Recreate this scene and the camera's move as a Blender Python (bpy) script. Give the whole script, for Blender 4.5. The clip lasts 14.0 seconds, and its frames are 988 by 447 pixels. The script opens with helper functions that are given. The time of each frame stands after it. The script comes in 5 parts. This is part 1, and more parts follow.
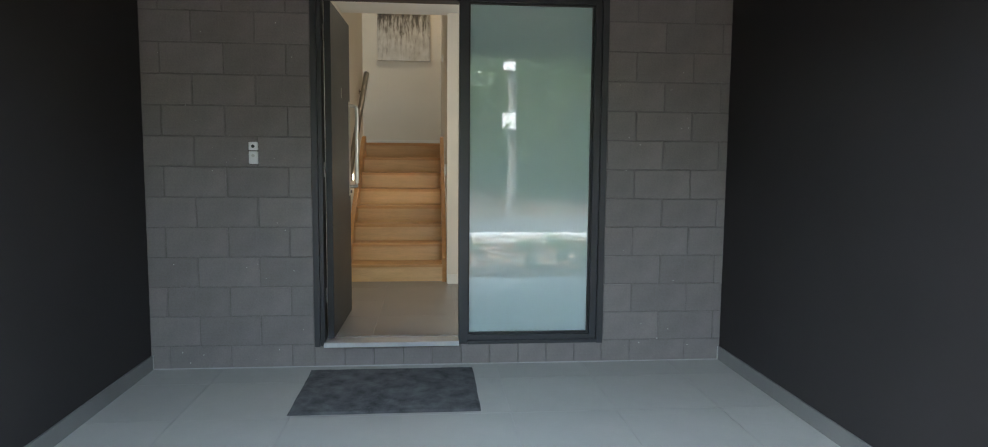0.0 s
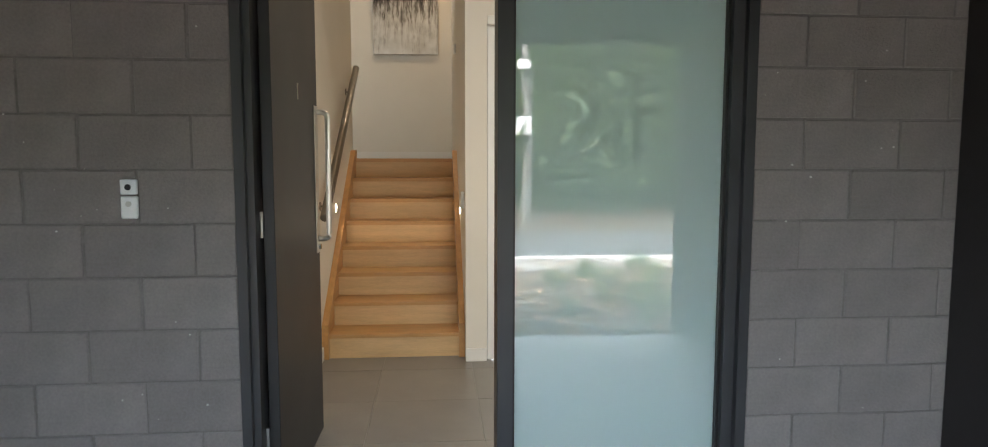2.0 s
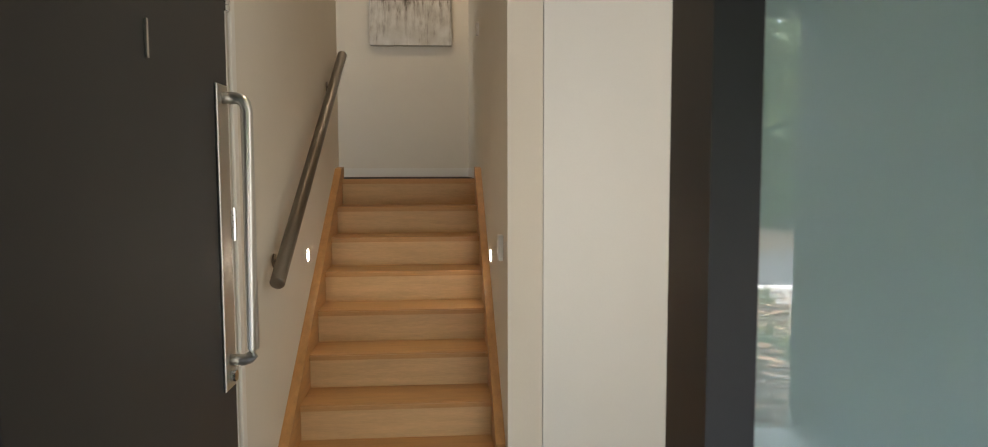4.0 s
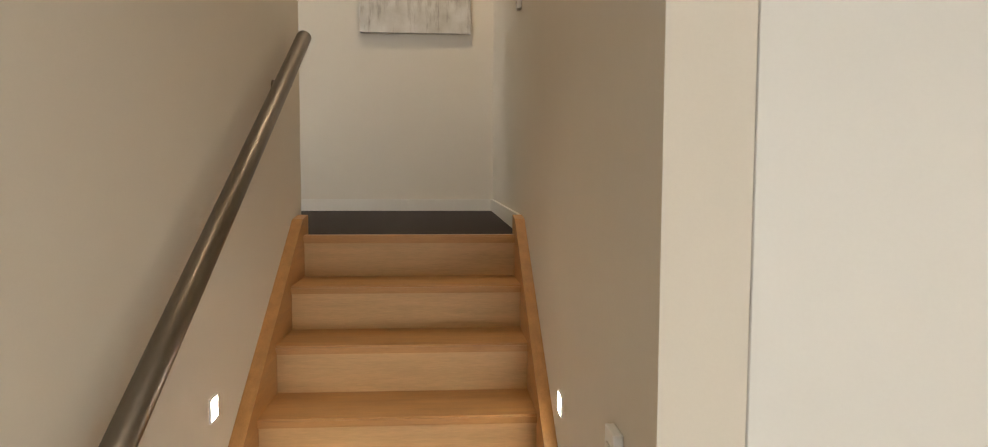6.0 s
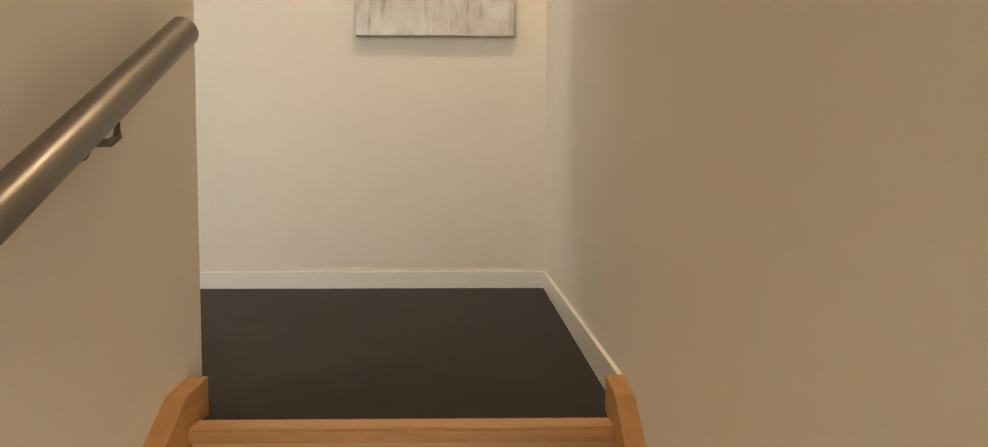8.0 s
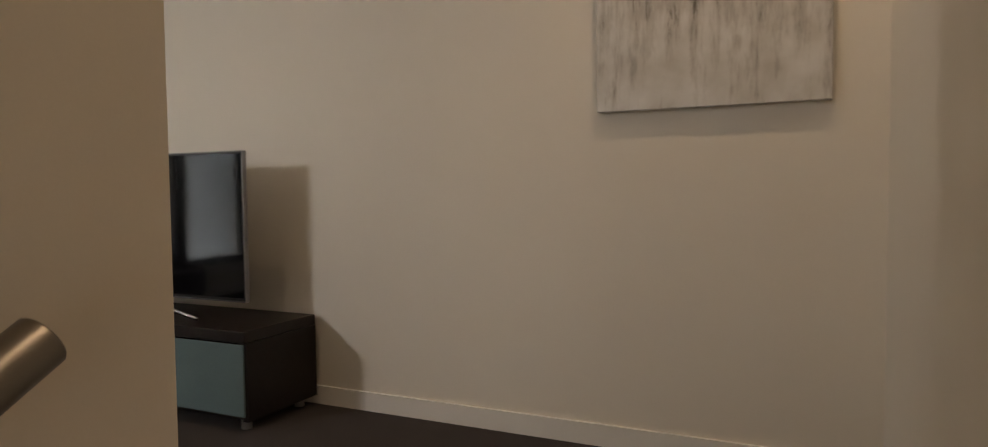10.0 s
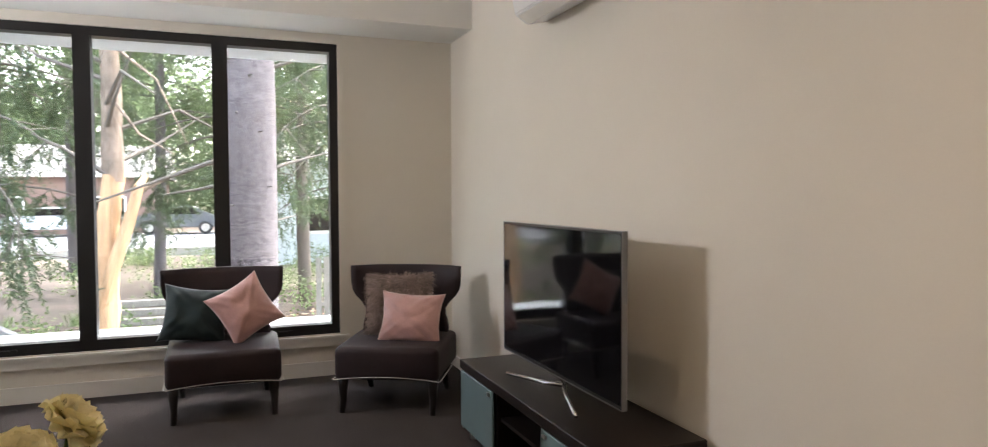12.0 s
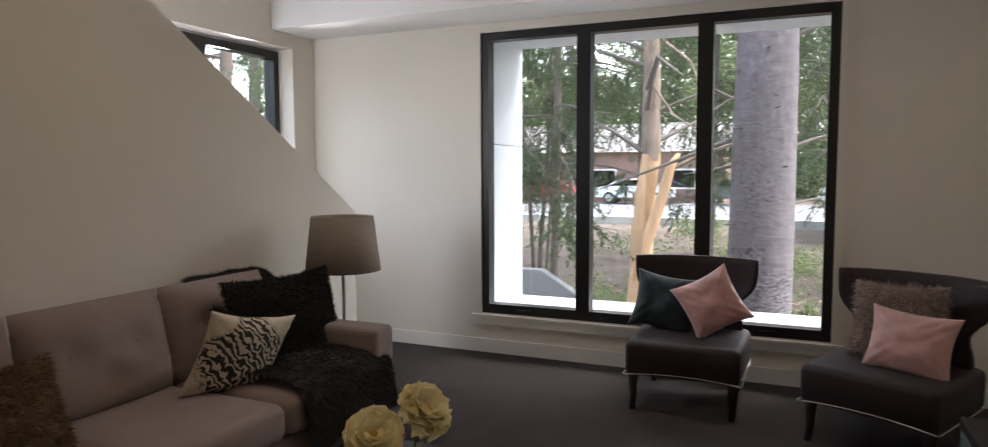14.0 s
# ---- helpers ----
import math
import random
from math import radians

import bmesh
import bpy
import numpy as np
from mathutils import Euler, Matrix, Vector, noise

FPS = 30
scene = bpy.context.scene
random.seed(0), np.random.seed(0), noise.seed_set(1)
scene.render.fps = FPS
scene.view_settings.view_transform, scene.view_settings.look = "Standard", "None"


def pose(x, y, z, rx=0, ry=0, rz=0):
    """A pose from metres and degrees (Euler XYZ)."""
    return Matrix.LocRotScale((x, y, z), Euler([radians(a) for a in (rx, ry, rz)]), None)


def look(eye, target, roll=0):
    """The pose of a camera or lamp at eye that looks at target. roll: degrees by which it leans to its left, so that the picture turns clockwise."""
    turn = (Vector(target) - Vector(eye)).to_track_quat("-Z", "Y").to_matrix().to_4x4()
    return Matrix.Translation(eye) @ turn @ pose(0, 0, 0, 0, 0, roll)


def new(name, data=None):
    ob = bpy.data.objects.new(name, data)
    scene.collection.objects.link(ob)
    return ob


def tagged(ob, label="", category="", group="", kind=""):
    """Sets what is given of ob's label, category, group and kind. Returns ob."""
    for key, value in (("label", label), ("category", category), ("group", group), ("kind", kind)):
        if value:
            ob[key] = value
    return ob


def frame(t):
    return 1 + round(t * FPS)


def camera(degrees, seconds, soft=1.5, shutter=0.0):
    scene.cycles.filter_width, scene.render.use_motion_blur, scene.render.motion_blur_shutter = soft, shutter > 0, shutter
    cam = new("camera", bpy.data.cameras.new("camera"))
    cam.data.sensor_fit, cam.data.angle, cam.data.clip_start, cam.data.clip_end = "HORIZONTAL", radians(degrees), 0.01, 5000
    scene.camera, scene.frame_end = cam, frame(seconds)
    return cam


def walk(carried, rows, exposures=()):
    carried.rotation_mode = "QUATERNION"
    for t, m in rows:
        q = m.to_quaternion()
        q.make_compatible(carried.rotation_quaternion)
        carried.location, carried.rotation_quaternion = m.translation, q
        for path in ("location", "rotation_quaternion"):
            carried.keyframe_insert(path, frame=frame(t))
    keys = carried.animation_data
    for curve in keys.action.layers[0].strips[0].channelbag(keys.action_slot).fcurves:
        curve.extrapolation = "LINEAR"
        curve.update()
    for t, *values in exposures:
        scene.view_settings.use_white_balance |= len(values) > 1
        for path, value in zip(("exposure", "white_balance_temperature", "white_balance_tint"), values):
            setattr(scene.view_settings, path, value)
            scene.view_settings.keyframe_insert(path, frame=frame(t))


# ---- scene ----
cam = camera(71.0, 14.0, soft=1.0, shutter=0.2)
PATH = [
    (0, (0.704, -4.619, 1.254), (0.886, -2.637, 1.06), 0.5),
    (0.5, (0.729, -4.115, 1.285), (0.882, -2.132, 1.081), 0.4),
    (1, (0.719, -3.59, 1.336), (0.868, -1.607, 1.114), 0.3),
    (1.5, (0.689, -3.09, 1.432), (0.842, -1.113, 1.17), 0.3),
    (2, (0.663, -2.594, 1.409), (0.829, -0.61, 1.221), 0.1),
    (2.5, (0.628, -2.162, 1.382), (0.801, -0.174, 1.254), -0.1),
    (2.7, (0.621, -1.983, 1.387), (0.792, 0.006, 1.258), -0.1),
    (4.8, (0.52, 0.029, 1.513), (0.666, 2.017, 1.351), -0.2),
    (5, (0.503, 0.229, 1.53), (0.658, 2.217, 1.383), -0.2),
    (5.5, (0.503, 0.653, 1.629), (0.650, 2.642, 1.48), 0.1),
    (6, (0.519, 1.043, 1.673), (0.657, 3.031, 1.529), 0.2),
    (6.5, (0.498, 1.44, 1.743), (0.642, 3.429, 1.595), -0.0),
    (7, (0.496, 1.875, 1.791), (0.638, 3.865, 1.657), 0.4),
    (7.5, (0.503, 2.269, 1.846), (0.611, 4.262, 1.73), 0.1),
    (9.8, (0.662, 3.476, 2.337), (-0.045, 5.345, 2.245), -0.1),
    (10.2, (0.655, 3.672, 2.411), (-0.33, 5.41, 2.311), -0.8),
    (10.5, (0.696, 3.782, 2.41), (-0.471, 5.404, 2.349), -0.1),
    (11, (0.71, 3.999, 2.52), (-0.741, 5.373, 2.442), -0.6),
    (11.5, (0.705, 4.216, 2.636), (-0.987, 5.28, 2.554), -0.3),
    (12.2, (0.517, 4.586, 2.712), (-1.395, 5.166, 2.63), -0.3),
    (12.5, (0.464, 4.657, 2.734), (-1.502, 5.014, 2.638), -0.5),
    (12.8, (0.408, 4.722, 2.761), (-1.586, 4.822, 2.647), -0.5),
    (13.1, (0.364, 4.763, 2.791), (-1.63, 4.668, 2.662), -0.5),
    (13.7, (0.286, 4.98, 2.789), (-1.628, 4.419, 2.643), -0.4),
    (14, (0.216, 5.059, 2.792), (-1.608, 4.253, 2.635), -0.2),
]
EXPOSURES = [(0.0, 3.67, 6150, 4), (1.0, 3.84, 6300, 6), (2.0, 4.03, 6450, 9), (2.7, 4.1, 6450, 10), (4.8, 3.65, 6500, 10), (5.5, 4.05, 6500, 10), (6.2, 4.25, 6550, 11), (6.7, 4.6, 6650, 11), (7.7, 4.7, 6750, 11), (9.8, 3.4, 6900, 17), (11.0, 3.85, 6700, 16), (11.6, 4.12, 6450, 14), (12.2, 4.02, 6450, 18), (13.2, 3.65, 6400, 19), (14.0, 3.25, 6350, 19)]
walk(cam, [(t, look(eye, aim, roll)) for t, eye, aim, roll in PATH], EXPOSURES)

# ---- light ----
world = bpy.data.worlds.new("overcast_day")
scene.world = world
world.use_nodes = True
wt = world.node_tree
sky = wt.nodes.new("ShaderNodeTexSky")
sky.sky_type, sky.sun_disc = "NISHITA", False
sky.sun_elevation, sky.sun_rotation = radians(58), radians(-60)
sky.air_density, sky.dust_density = 1.3, 4.0
wt.nodes["Background"].inputs[1].default_value = 0.15
haze = wt.nodes.new("ShaderNodeHueSaturation")
haze.inputs["Saturation"].default_value = 0.62
wt.links.new(sky.outputs[0], haze.inputs["Color"])
wt.links.new(haze.outputs[0], wt.nodes["Background"].inputs[0])

sun = new("sun", bpy.data.lights.new("sun", "SUN"))
sun.data.energy, sun.data.angle, sun.data.color = 1.15, radians(40), (1.0, 0.95, 0.88)
sun.matrix_world = look((0, 0, 30), (2.5, -14.0, 11.5))


def opening_light(name, eye, aim, w, h, watts, color=(0.94, 0.97, 1.0), spread=180):
    """An area lamp added in a glazed opening to stand in for skylight."""
    li = bpy.data.lights.new(name, "AREA")
    li.shape, li.size, li.size_y, li.energy, li.color = "RECTANGLE", w, h, watts, color
    li.spread = radians(spread)
    new(name, li).matrix_world = look(eye, aim)


opening_light("stair_window_sky", (-2.2, 1.20, 3.12), (-3.0, 2.4, 3.0), 0.75, 0.66, 2.8, (0.88, 0.94, 1.0))
opening_light("high_window_sky", (-3.90, 1.255, 3.675), (-1.9, 6.1, 2.6), 0.66, 0.09, 1.3, (0.97, 0.97, 0.97), 96)
# added lamp behind the frosted pane, brightens the hall
opening_light("sidelight_sky", (1.375, 0.135, 1.15), (1.375, 2.2, 1.15), 0.80, 2.1, 1.1, (1.0, 0.95, 0.88))


# ---- materials ----
def nodes_of(name):
    m = bpy.data.materials.new(name)
    m.use_nodes = True
    return m, m.node_tree, m.node_tree.nodes["Principled BSDF"]


def mat(name, color, rough=0.6, metal=0.0, scale=6.0, var=0.12, fine=60.0, bump=0.15, coat=0.0, island=0.0,
        rand=0.0, stretch=None, spec=0.5, sheen=0.0, rvar=0.08, stain=0.0):
    """A two-scale surface: broad tone changes, fine grain in tone, gloss and relief."""
    m, t, p = nodes_of(name)
    N, L = t.nodes.new, t.links.new
    tc = N("ShaderNodeTexCoord")
    src = tc.outputs["Object"]
    if stretch:
        mp = N("ShaderNodeMapping")
        mp.inputs["Scale"].default_value = stretch
        L(src, mp.inputs[0])
        src = mp.outputs[0]
    big, small = N("ShaderNodeTexNoise"), N("ShaderNodeTexNoise")
    for n, s, d in ((big, scale, 4.0), (small, fine, 6.0)):
        n.inputs["Scale"].default_value, n.inputs["Detail"].default_value = s, d
        n.inputs["Roughness"].default_value = 0.62
        L(src, n.inputs["Vector"])
    mix = N("ShaderNodeMath")
    mix.operation = "MULTIPLY_ADD"
    mix.inputs[1].default_value = 0.6
    L(big.outputs["Fac"], mix.inputs[0])
    half = N("ShaderNodeMath")
    half.operation = "MULTIPLY"
    half.inputs[1].default_value = 0.4
    L(small.outputs["Fac"], half.inputs[0])
    L(half.outputs[0], mix.inputs[2])
    ramp = N("ShaderNodeValToRGB")
    lo, hi = 1 - 1.6 * var, 1 + 1.6 * var
    ramp.color_ramp.elements[0].position, ramp.color_ramp.elements[1].position = 0.3, 0.7
    ramp.color_ramp.elements[0].color = (*[min(1, c * lo) for c in color], 1)
    ramp.color_ramp.elements[1].color = (*[min(1, c * hi) for c in color], 1)
    L(mix.outputs[0], ramp.inputs[0])
    out = ramp.outputs[0]
    if island or rand:
        if island:
            g = N("ShaderNodeNewGeometry")
            r = g.outputs["Random Per Island"]
            amp = island
        else:
            g = N("ShaderNodeObjectInfo")
            r = g.outputs["Random"]
            amp = rand
        mr = N("ShaderNodeMapRange")
        mr.inputs[3].default_value, mr.inputs[4].default_value = 1 - amp, 1 + amp
        L(r, mr.inputs[0])
        hs = N("ShaderNodeHueSaturation")
        L(mr.outputs[0], hs.inputs["Value"])
        L(out, hs.inputs["Color"])
        out = hs.outputs[0]
    if stain:
        vo = N("ShaderNodeTexNoise")
        vo.inputs["Scale"].default_value, vo.inputs["Detail"].default_value = 1.7, 8
        L(tc.outputs["Object"], vo.inputs["Vector"])
        sr = N("ShaderNodeMapRange")
        sr.inputs[1].default_value, sr.inputs[2].default_value = 0.52, 0.72
        sr.inputs[3].default_value, sr.inputs[4].default_value = 1.0, 1 - stain
        L(vo.outputs["Fac"], sr.inputs[0])
        hs2 = N("ShaderNodeHueSaturation")
        L(sr.outputs[0], hs2.inputs["Value"])
        L(out, hs2.inputs["Color"])
        out = hs2.outputs[0]
    L(out, p.inputs["Base Color"])
    rr = N("ShaderNodeMapRange")
    rr.inputs[3].default_value, rr.inputs[4].default_value = max(0.02, rough - rvar), min(1, rough + rvar)
    L(mix.outputs[0], rr.inputs[0])
    L(rr.outputs[0], p.inputs["Roughness"])
    p.inputs["Metallic"].default_value = metal
    p.inputs["Specular IOR Level"].default_value = spec
    p.inputs["Coat Weight"].default_value = coat
    p.inputs["Sheen Weight"].default_value = sheen
    if bump:
        b = N("ShaderNodeBump")
        b.inputs["Strength"].default_value, b.inputs["Distance"].default_value = bump, 0.004
        L(small.outputs["Fac"], b.inputs["Height"])
        L(b.outputs[0], p.inputs["Normal"])
    return m


M = {}
M["plaster"] = mat("plaster_warm_white", (0.74, 0.688, 0.60), 0.72, scale=1.5, var=0.02, fine=220, bump=0.05, spec=0.3)
M["soffit"] = mat("soffit_grey", (0.085, 0.083, 0.076), 0.8, scale=1.5, var=0.03, fine=200, bump=0.04, spec=0.2)
M["ceiling"] = mat("ceiling_white", (0.82, 0.81, 0.78), 0.8, scale=1.2, var=0.015, fine=200, bump=0.03, spec=0.2)
M["trim"] = mat("trim_white_enamel", (0.80, 0.77, 0.71), 0.38, scale=3, var=0.02, fine=90, bump=0.03)
M["doorwhite"] = mat("door_white_enamel", (0.79, 0.78, 0.74), 0.42, scale=2, var=0.015, fine=120, bump=0.04)
M["block"] = mat("painted_block", (0.208, 0.185, 0.173), 0.62, scale=2.6, var=0.17, fine=95, bump=0.7, rand=0.08, spec=0.35, stain=0.2)
M["mortar"] = mat("painted_mortar", (0.160, 0.144, 0.136), 0.8, scale=8, var=0.2, fine=90, bump=0.5)
M["chip"] = mat("bare_chip", (0.55, 0.53, 0.49), 0.9, scale=30, var=0.2, fine=200, bump=0.4)
M["render_dark"] = mat("charcoal_render", (0.027, 0.024, 0.024), 0.6, scale=2.0, var=0.12, fine=240, bump=0.25, spec=0.3)
M["porch_tile"] = mat("porch_tile", (0.39, 0.38, 0.34), 0.48, scale=2.2, var=0.07, fine=160, bump=0.12, rand=0.03)
M["skirting"] = mat("dark_skirting_tile", (0.17, 0.165, 0.158), 0.5, scale=2.2, var=0.08, fine=160, bump=0.12)
M["grout"] = mat("grout_light", (0.42, 0.41, 0.39), 0.9, scale=9, var=0.15, fine=160, bump=0.3)
M["hall_tile"] = mat("hall_tile", (0.22, 0.205, 0.185), 0.32, scale=2.4, var=0.12, fine=90, bump=0.05, rand=0.04)
M["frame_dark"] = mat("charcoal_aluminium", (0.030, 0.031, 0.034), 0.4, scale=4, var=0.06, fine=300, bump=0.05, metal=0.0)
M["black_frame"] = mat("black_aluminium", (0.010, 0.009, 0.009), 0.42, scale=4, var=0.08, fine=300, bump=0.05)
M["door_dark"] = mat("charcoal_door_paint", (0.014, 0.0145, 0.016), 0.45, scale=2.5, var=0.08, fine=260, bump=0.06)
M["steel"] = mat("brushed_steel", (0.60, 0.585, 0.55), 0.30, metal=1.0, scale=5, var=0.06, fine=400, bump=0.05)
M["steel_rail"] = mat("rail_steel", (0.23, 0.205, 0.175), 0.36, metal=1.0, scale=3, var=0.05, fine=350, bump=0.04)
M["chrome"] = mat("polished_chrome", (0.72, 0.72, 0.73), 0.12, metal=1.0, scale=5, var=0.03, fine=200, bump=0.0)
M["sill_alu"] = mat("mill_aluminium", (0.60, 0.60, 0.62), 0.38, metal=0.7, scale=9, var=0.08, fine=240, bump=0.08)
M["white_plastic"] = mat("white_plastic", (0.80, 0.80, 0.79), 0.35, scale=20, var=0.02, fine=300, bump=0.0)
M["black_plastic"] = mat("black_plastic", (0.012, 0.012, 0.013), 0.3, scale=20, var=0.05, fine=300, bump=0.0)
M["mat"] = mat("coir_grey", (0.105, 0.106, 0.107), 0.95, scale=8, var=0.5, fine=260, bump=0.9, spec=0.1)
M["oak"] = mat("clear_oak", (0.50, 0.275, 0.105), 0.42, scale=5, var=0.13, fine=46, bump=0.08, stretch=(0.6, 6, 6), island=0.05)
# oak for the risers, set paler than the treads
M["oak_riser"] = mat("pale_oak_riser", (0.60, 0.395, 0.20), 0.45, scale=4, var=0.12, fine=40, bump=0.06, stretch=(0.6, 6, 6), island=0.05)
M["oak_string"] = mat("oak_stringer", (0.50, 0.265, 0.095), 0.42, scale=5, var=0.14, fine=46, bump=0.08, stretch=(6, 0.7, 6))
M["carpet"] = mat("charcoal_carpet", (0.050, 0.042, 0.040), 0.98, scale=5, var=0.12, fine=420, bump=1.0, spec=0.05, sheen=0.06)
M["leather"] = mat("aubergine_upholstery", (0.025, 0.0145, 0.0165), 0.55, scale=7, var=0.18, fine=150, bump=0.25, sheen=0.05, spec=0.3)
M["dark_leg"] = mat("dark_leg_wood", (0.014, 0.010, 0.009), 0.35, scale=9, var=0.2, fine=120, bump=0.06, stretch=(6, 6, 0.6))
M["piping"] = mat("pale_piping", (0.62, 0.58, 0.54), 0.6, scale=20, var=0.05, fine=300, bump=0.2)
M["pink"] = mat("pink_velvet", (0.54, 0.305, 0.275), 0.33, scale=7, var=0.12, fine=180, bump=0.3, sheen=0.4)
M["teal"] = mat("teal_velvet", (0.004, 0.020, 0.022), 0.7, scale=7, var=0.2, fine=200, bump=0.3, sheen=0.2)
M["fur_brown"] = mat("brown_fur", (0.45, 0.355, 0.315), 0.9, scale=12, var=0.3, fine=200, bump=0.5, island=0.35)
M["fur_dark"] = mat("dark_fur", (0.026, 0.024, 0.023), 0.75, scale=12, var=0.3, fine=200, bump=0.5, island=0.35)
M["fur_gold"] = mat("gold_fur", (0.19, 0.125, 0.07), 0.9, scale=12, var=0.3, fine=200, bump=0.5, island=0.3)
M["sofa"] = mat("taupe_weave", (0.285, 0.222, 0.205), 0.92, scale=6, var=0.08, fine=380, bump=0.6, spec=0.15, sheen=0.2)
M["wenge"] = mat("wenge_veneer", (0.014, 0.010, 0.009), 0.40, spec=0.3, scale=4, var=0.2, fine=40, bump=0.05, stretch=(0.8, 8, 8))
M["wenge_in"] = mat("wenge_inside", (0.012, 0.009, 0.008), 0.55, scale=4, var=0.15, fine=60, bump=0.05)
M["frost_cab"] = mat("frosted_cabinet_glass", (0.135, 0.195, 0.20), 0.25, scale=3, var=0.05, fine=120, bump=0.0, coat=0.4)
M["screen"] = mat("screen_glass", (0.004, 0.004, 0.005), 0.06, scale=3, var=0.02, fine=60, bump=0.0, rvar=0.01, spec=0.42)
M["bezel"] = mat("bezel_silver", (0.22, 0.21, 0.21), 0.3, metal=0.8, scale=9, var=0.05, fine=200, bump=0.0)
M["shade"] = mat("linen_shade", (0.46, 0.405, 0.34), 0.95, scale=14, var=0.10, fine=240, bump=0.7, stretch=(1, 1, 7), spec=0.1)
M["petal"] = mat("cream_petal", (0.85, 0.78, 0.50), 0.6, scale=20, var=0.10, fine=120, bump=0.15, island=0.10)
M["stamen"] = mat("ochre_centre", (0.62, 0.40, 0.10), 0.8, scale=30, var=0.2, fine=200, bump=0.3)
M["stem"] = mat("green_stem", (0.06, 0.12, 0.035), 0.6, scale=20, var=0.2, fine=150, bump=0.1)
M["ceramic"] = mat("dusty_pink_ceramic", (0.30, 0.13, 0.12), 0.3, scale=8, var=0.05, fine=100, bump=0.02)
M["white_panel"] = mat("white_cladding", (0.58, 0.62, 0.65), 0.55, scale=2, var=0.03, fine=120, bump=0.05)
M["brick_far"] = mat("red_brick_far", (0.23, 0.145, 0.115), 0.85, scale=6, var=0.2, fine=60, bump=0.2)
M["roof_far"] = mat("roof_sheet", (0.115, 0.105, 0.10), 0.8, scale=3, var=0.1, fine=50, bump=0.1)
M["bark"] = mat("pine_bark", (0.138, 0.120, 0.122), 0.95, scale=17, var=0.62, fine=46, bump=1.0, stretch=(1, 1, 2.6), spec=0.1)
M["bare_wood"] = mat("stripped_wood", (0.52, 0.325, 0.18), 0.8, scale=3, var=0.34, fine=40, bump=0.4, stretch=(4, 4, 0.5))
M["bark_tan"] = mat("tan_bark", (0.125, 0.098, 0.080), 0.95, scale=9, var=0.35, fine=40, bump=0.9, stretch=(2, 2, 0.7))
M["pale_bark"] = mat("pale_peeling_bark", (0.22, 0.165, 0.125), 0.9, scale=5, var=0.55, fine=26, bump=1.0, stretch=(2, 2, 0.9))
M["twig"] = mat("grey_twig", (0.115, 0.10, 0.085), 0.9, scale=9, var=0.2, fine=60, bump=0.4)
M["needle"] = mat("pine_needles", (0.055, 0.080, 0.055), 0.75, scale=3, var=0.25, fine=30, bump=0.0, island=0.45, spec=0.2)
M["leaf"] = mat("broad_leaves", (0.085, 0.120, 0.058), 0.6, scale=3, var=0.2, fine=30, bump=0.0, island=0.4, spec=0.3)
M["grassleaf"] = mat("grass_blades", (0.15, 0.19, 0.095), 0.7, scale=3, var=0.2, fine=30, bump=0.0, island=0.35, spec=0.2)
M["ground"] = mat("mulch_ground", (0.098, 0.078, 0.064), 0.97, scale=1.1, var=0.45, fine=22, bump=1.0, spec=0.1, stain=0.3)
M["asphalt"] = mat("asphalt", (0.085, 0.087, 0.092), 0.85, scale=2, var=0.12, fine=120, bump=0.5)
M["kerb"] = mat("kerb_concrete", (0.55, 0.54, 0.52), 0.85, scale=5, var=0.12, fine=90, bump=0.4)
M["concrete"] = mat("grey_concrete", (0.20, 0.20, 0.195), 0.85, scale=3, var=0.14, fine=60, bump=0.4, stain=0.25)
M["polewood"] = mat("pole_timber", (0.27, 0.25, 0.22), 0.85, scale=5, var=0.18, fine=50, bump=0.4, stretch=(5, 5, 0.6))
M["pole_grey"] = mat("weathered_pole", (0.17, 0.165, 0.15), 0.85, scale=5, var=0.2, fine=50, bump=0.4, stretch=(5, 5, 0.6))
M["car_white"] = mat("white_car_paint", (0.75, 0.76, 0.78), 0.25, scale=2, var=0.02, fine=60, bump=0.0, coat=0.6)
M["car_grey"] = mat("grey_car_paint", (0.09, 0.095, 0.10), 0.25, scale=2, var=0.03, fine=60, bump=0.0, coat=0.6)
M["car_red"] = mat("red_car_paint", (0.30, 0.045, 0.035), 0.3, scale=2, var=0.04, fine=60, bump=0.0, coat=0.5)
M["tyre"] = mat("tyre_rubber", (0.02, 0.02, 0.02), 0.85, scale=20, var=0.1, fine=100, bump=0.2)


def clear_glass(name, tint, rough=0.0):
    m, t, p = nodes_of(name)
    t.nodes.remove(p)
    g, tr, mx = (t.nodes.new(k) for k in ("ShaderNodeBsdfGlossy", "ShaderNodeBsdfTransparent", "ShaderNodeMixShader"))
    mx.inputs[0].default_value = 0.045
    g.inputs["Roughness"].default_value = rough
    tr.inputs[0].default_value = (*tint, 1)
    t.links.new(tr.outputs[0], mx.inputs[1])
    t.links.new(g.outputs[0], mx.inputs[2])
    t.links.new(mx.outputs[0], t.nodes["Material Output"].inputs[0])
    return m


def thin_leaf(m, color, share):
    """Lets light through thin blades, petals and cloth."""
    t = m.node_tree
    p, o = t.nodes["Principled BSDF"], t.nodes["Material Output"]
    tr, mx = t.nodes.new("ShaderNodeBsdfTranslucent"), t.nodes.new("ShaderNodeMixShader")
    tr.inputs[0].default_value = (*color, 1)
    mx.inputs[0].default_value = share
    t.links.new(p.outputs[0], mx.inputs[1])
    t.links.new(tr.outputs[0], mx.inputs[2])
    t.links.new(mx.outputs[0], o.inputs[0])


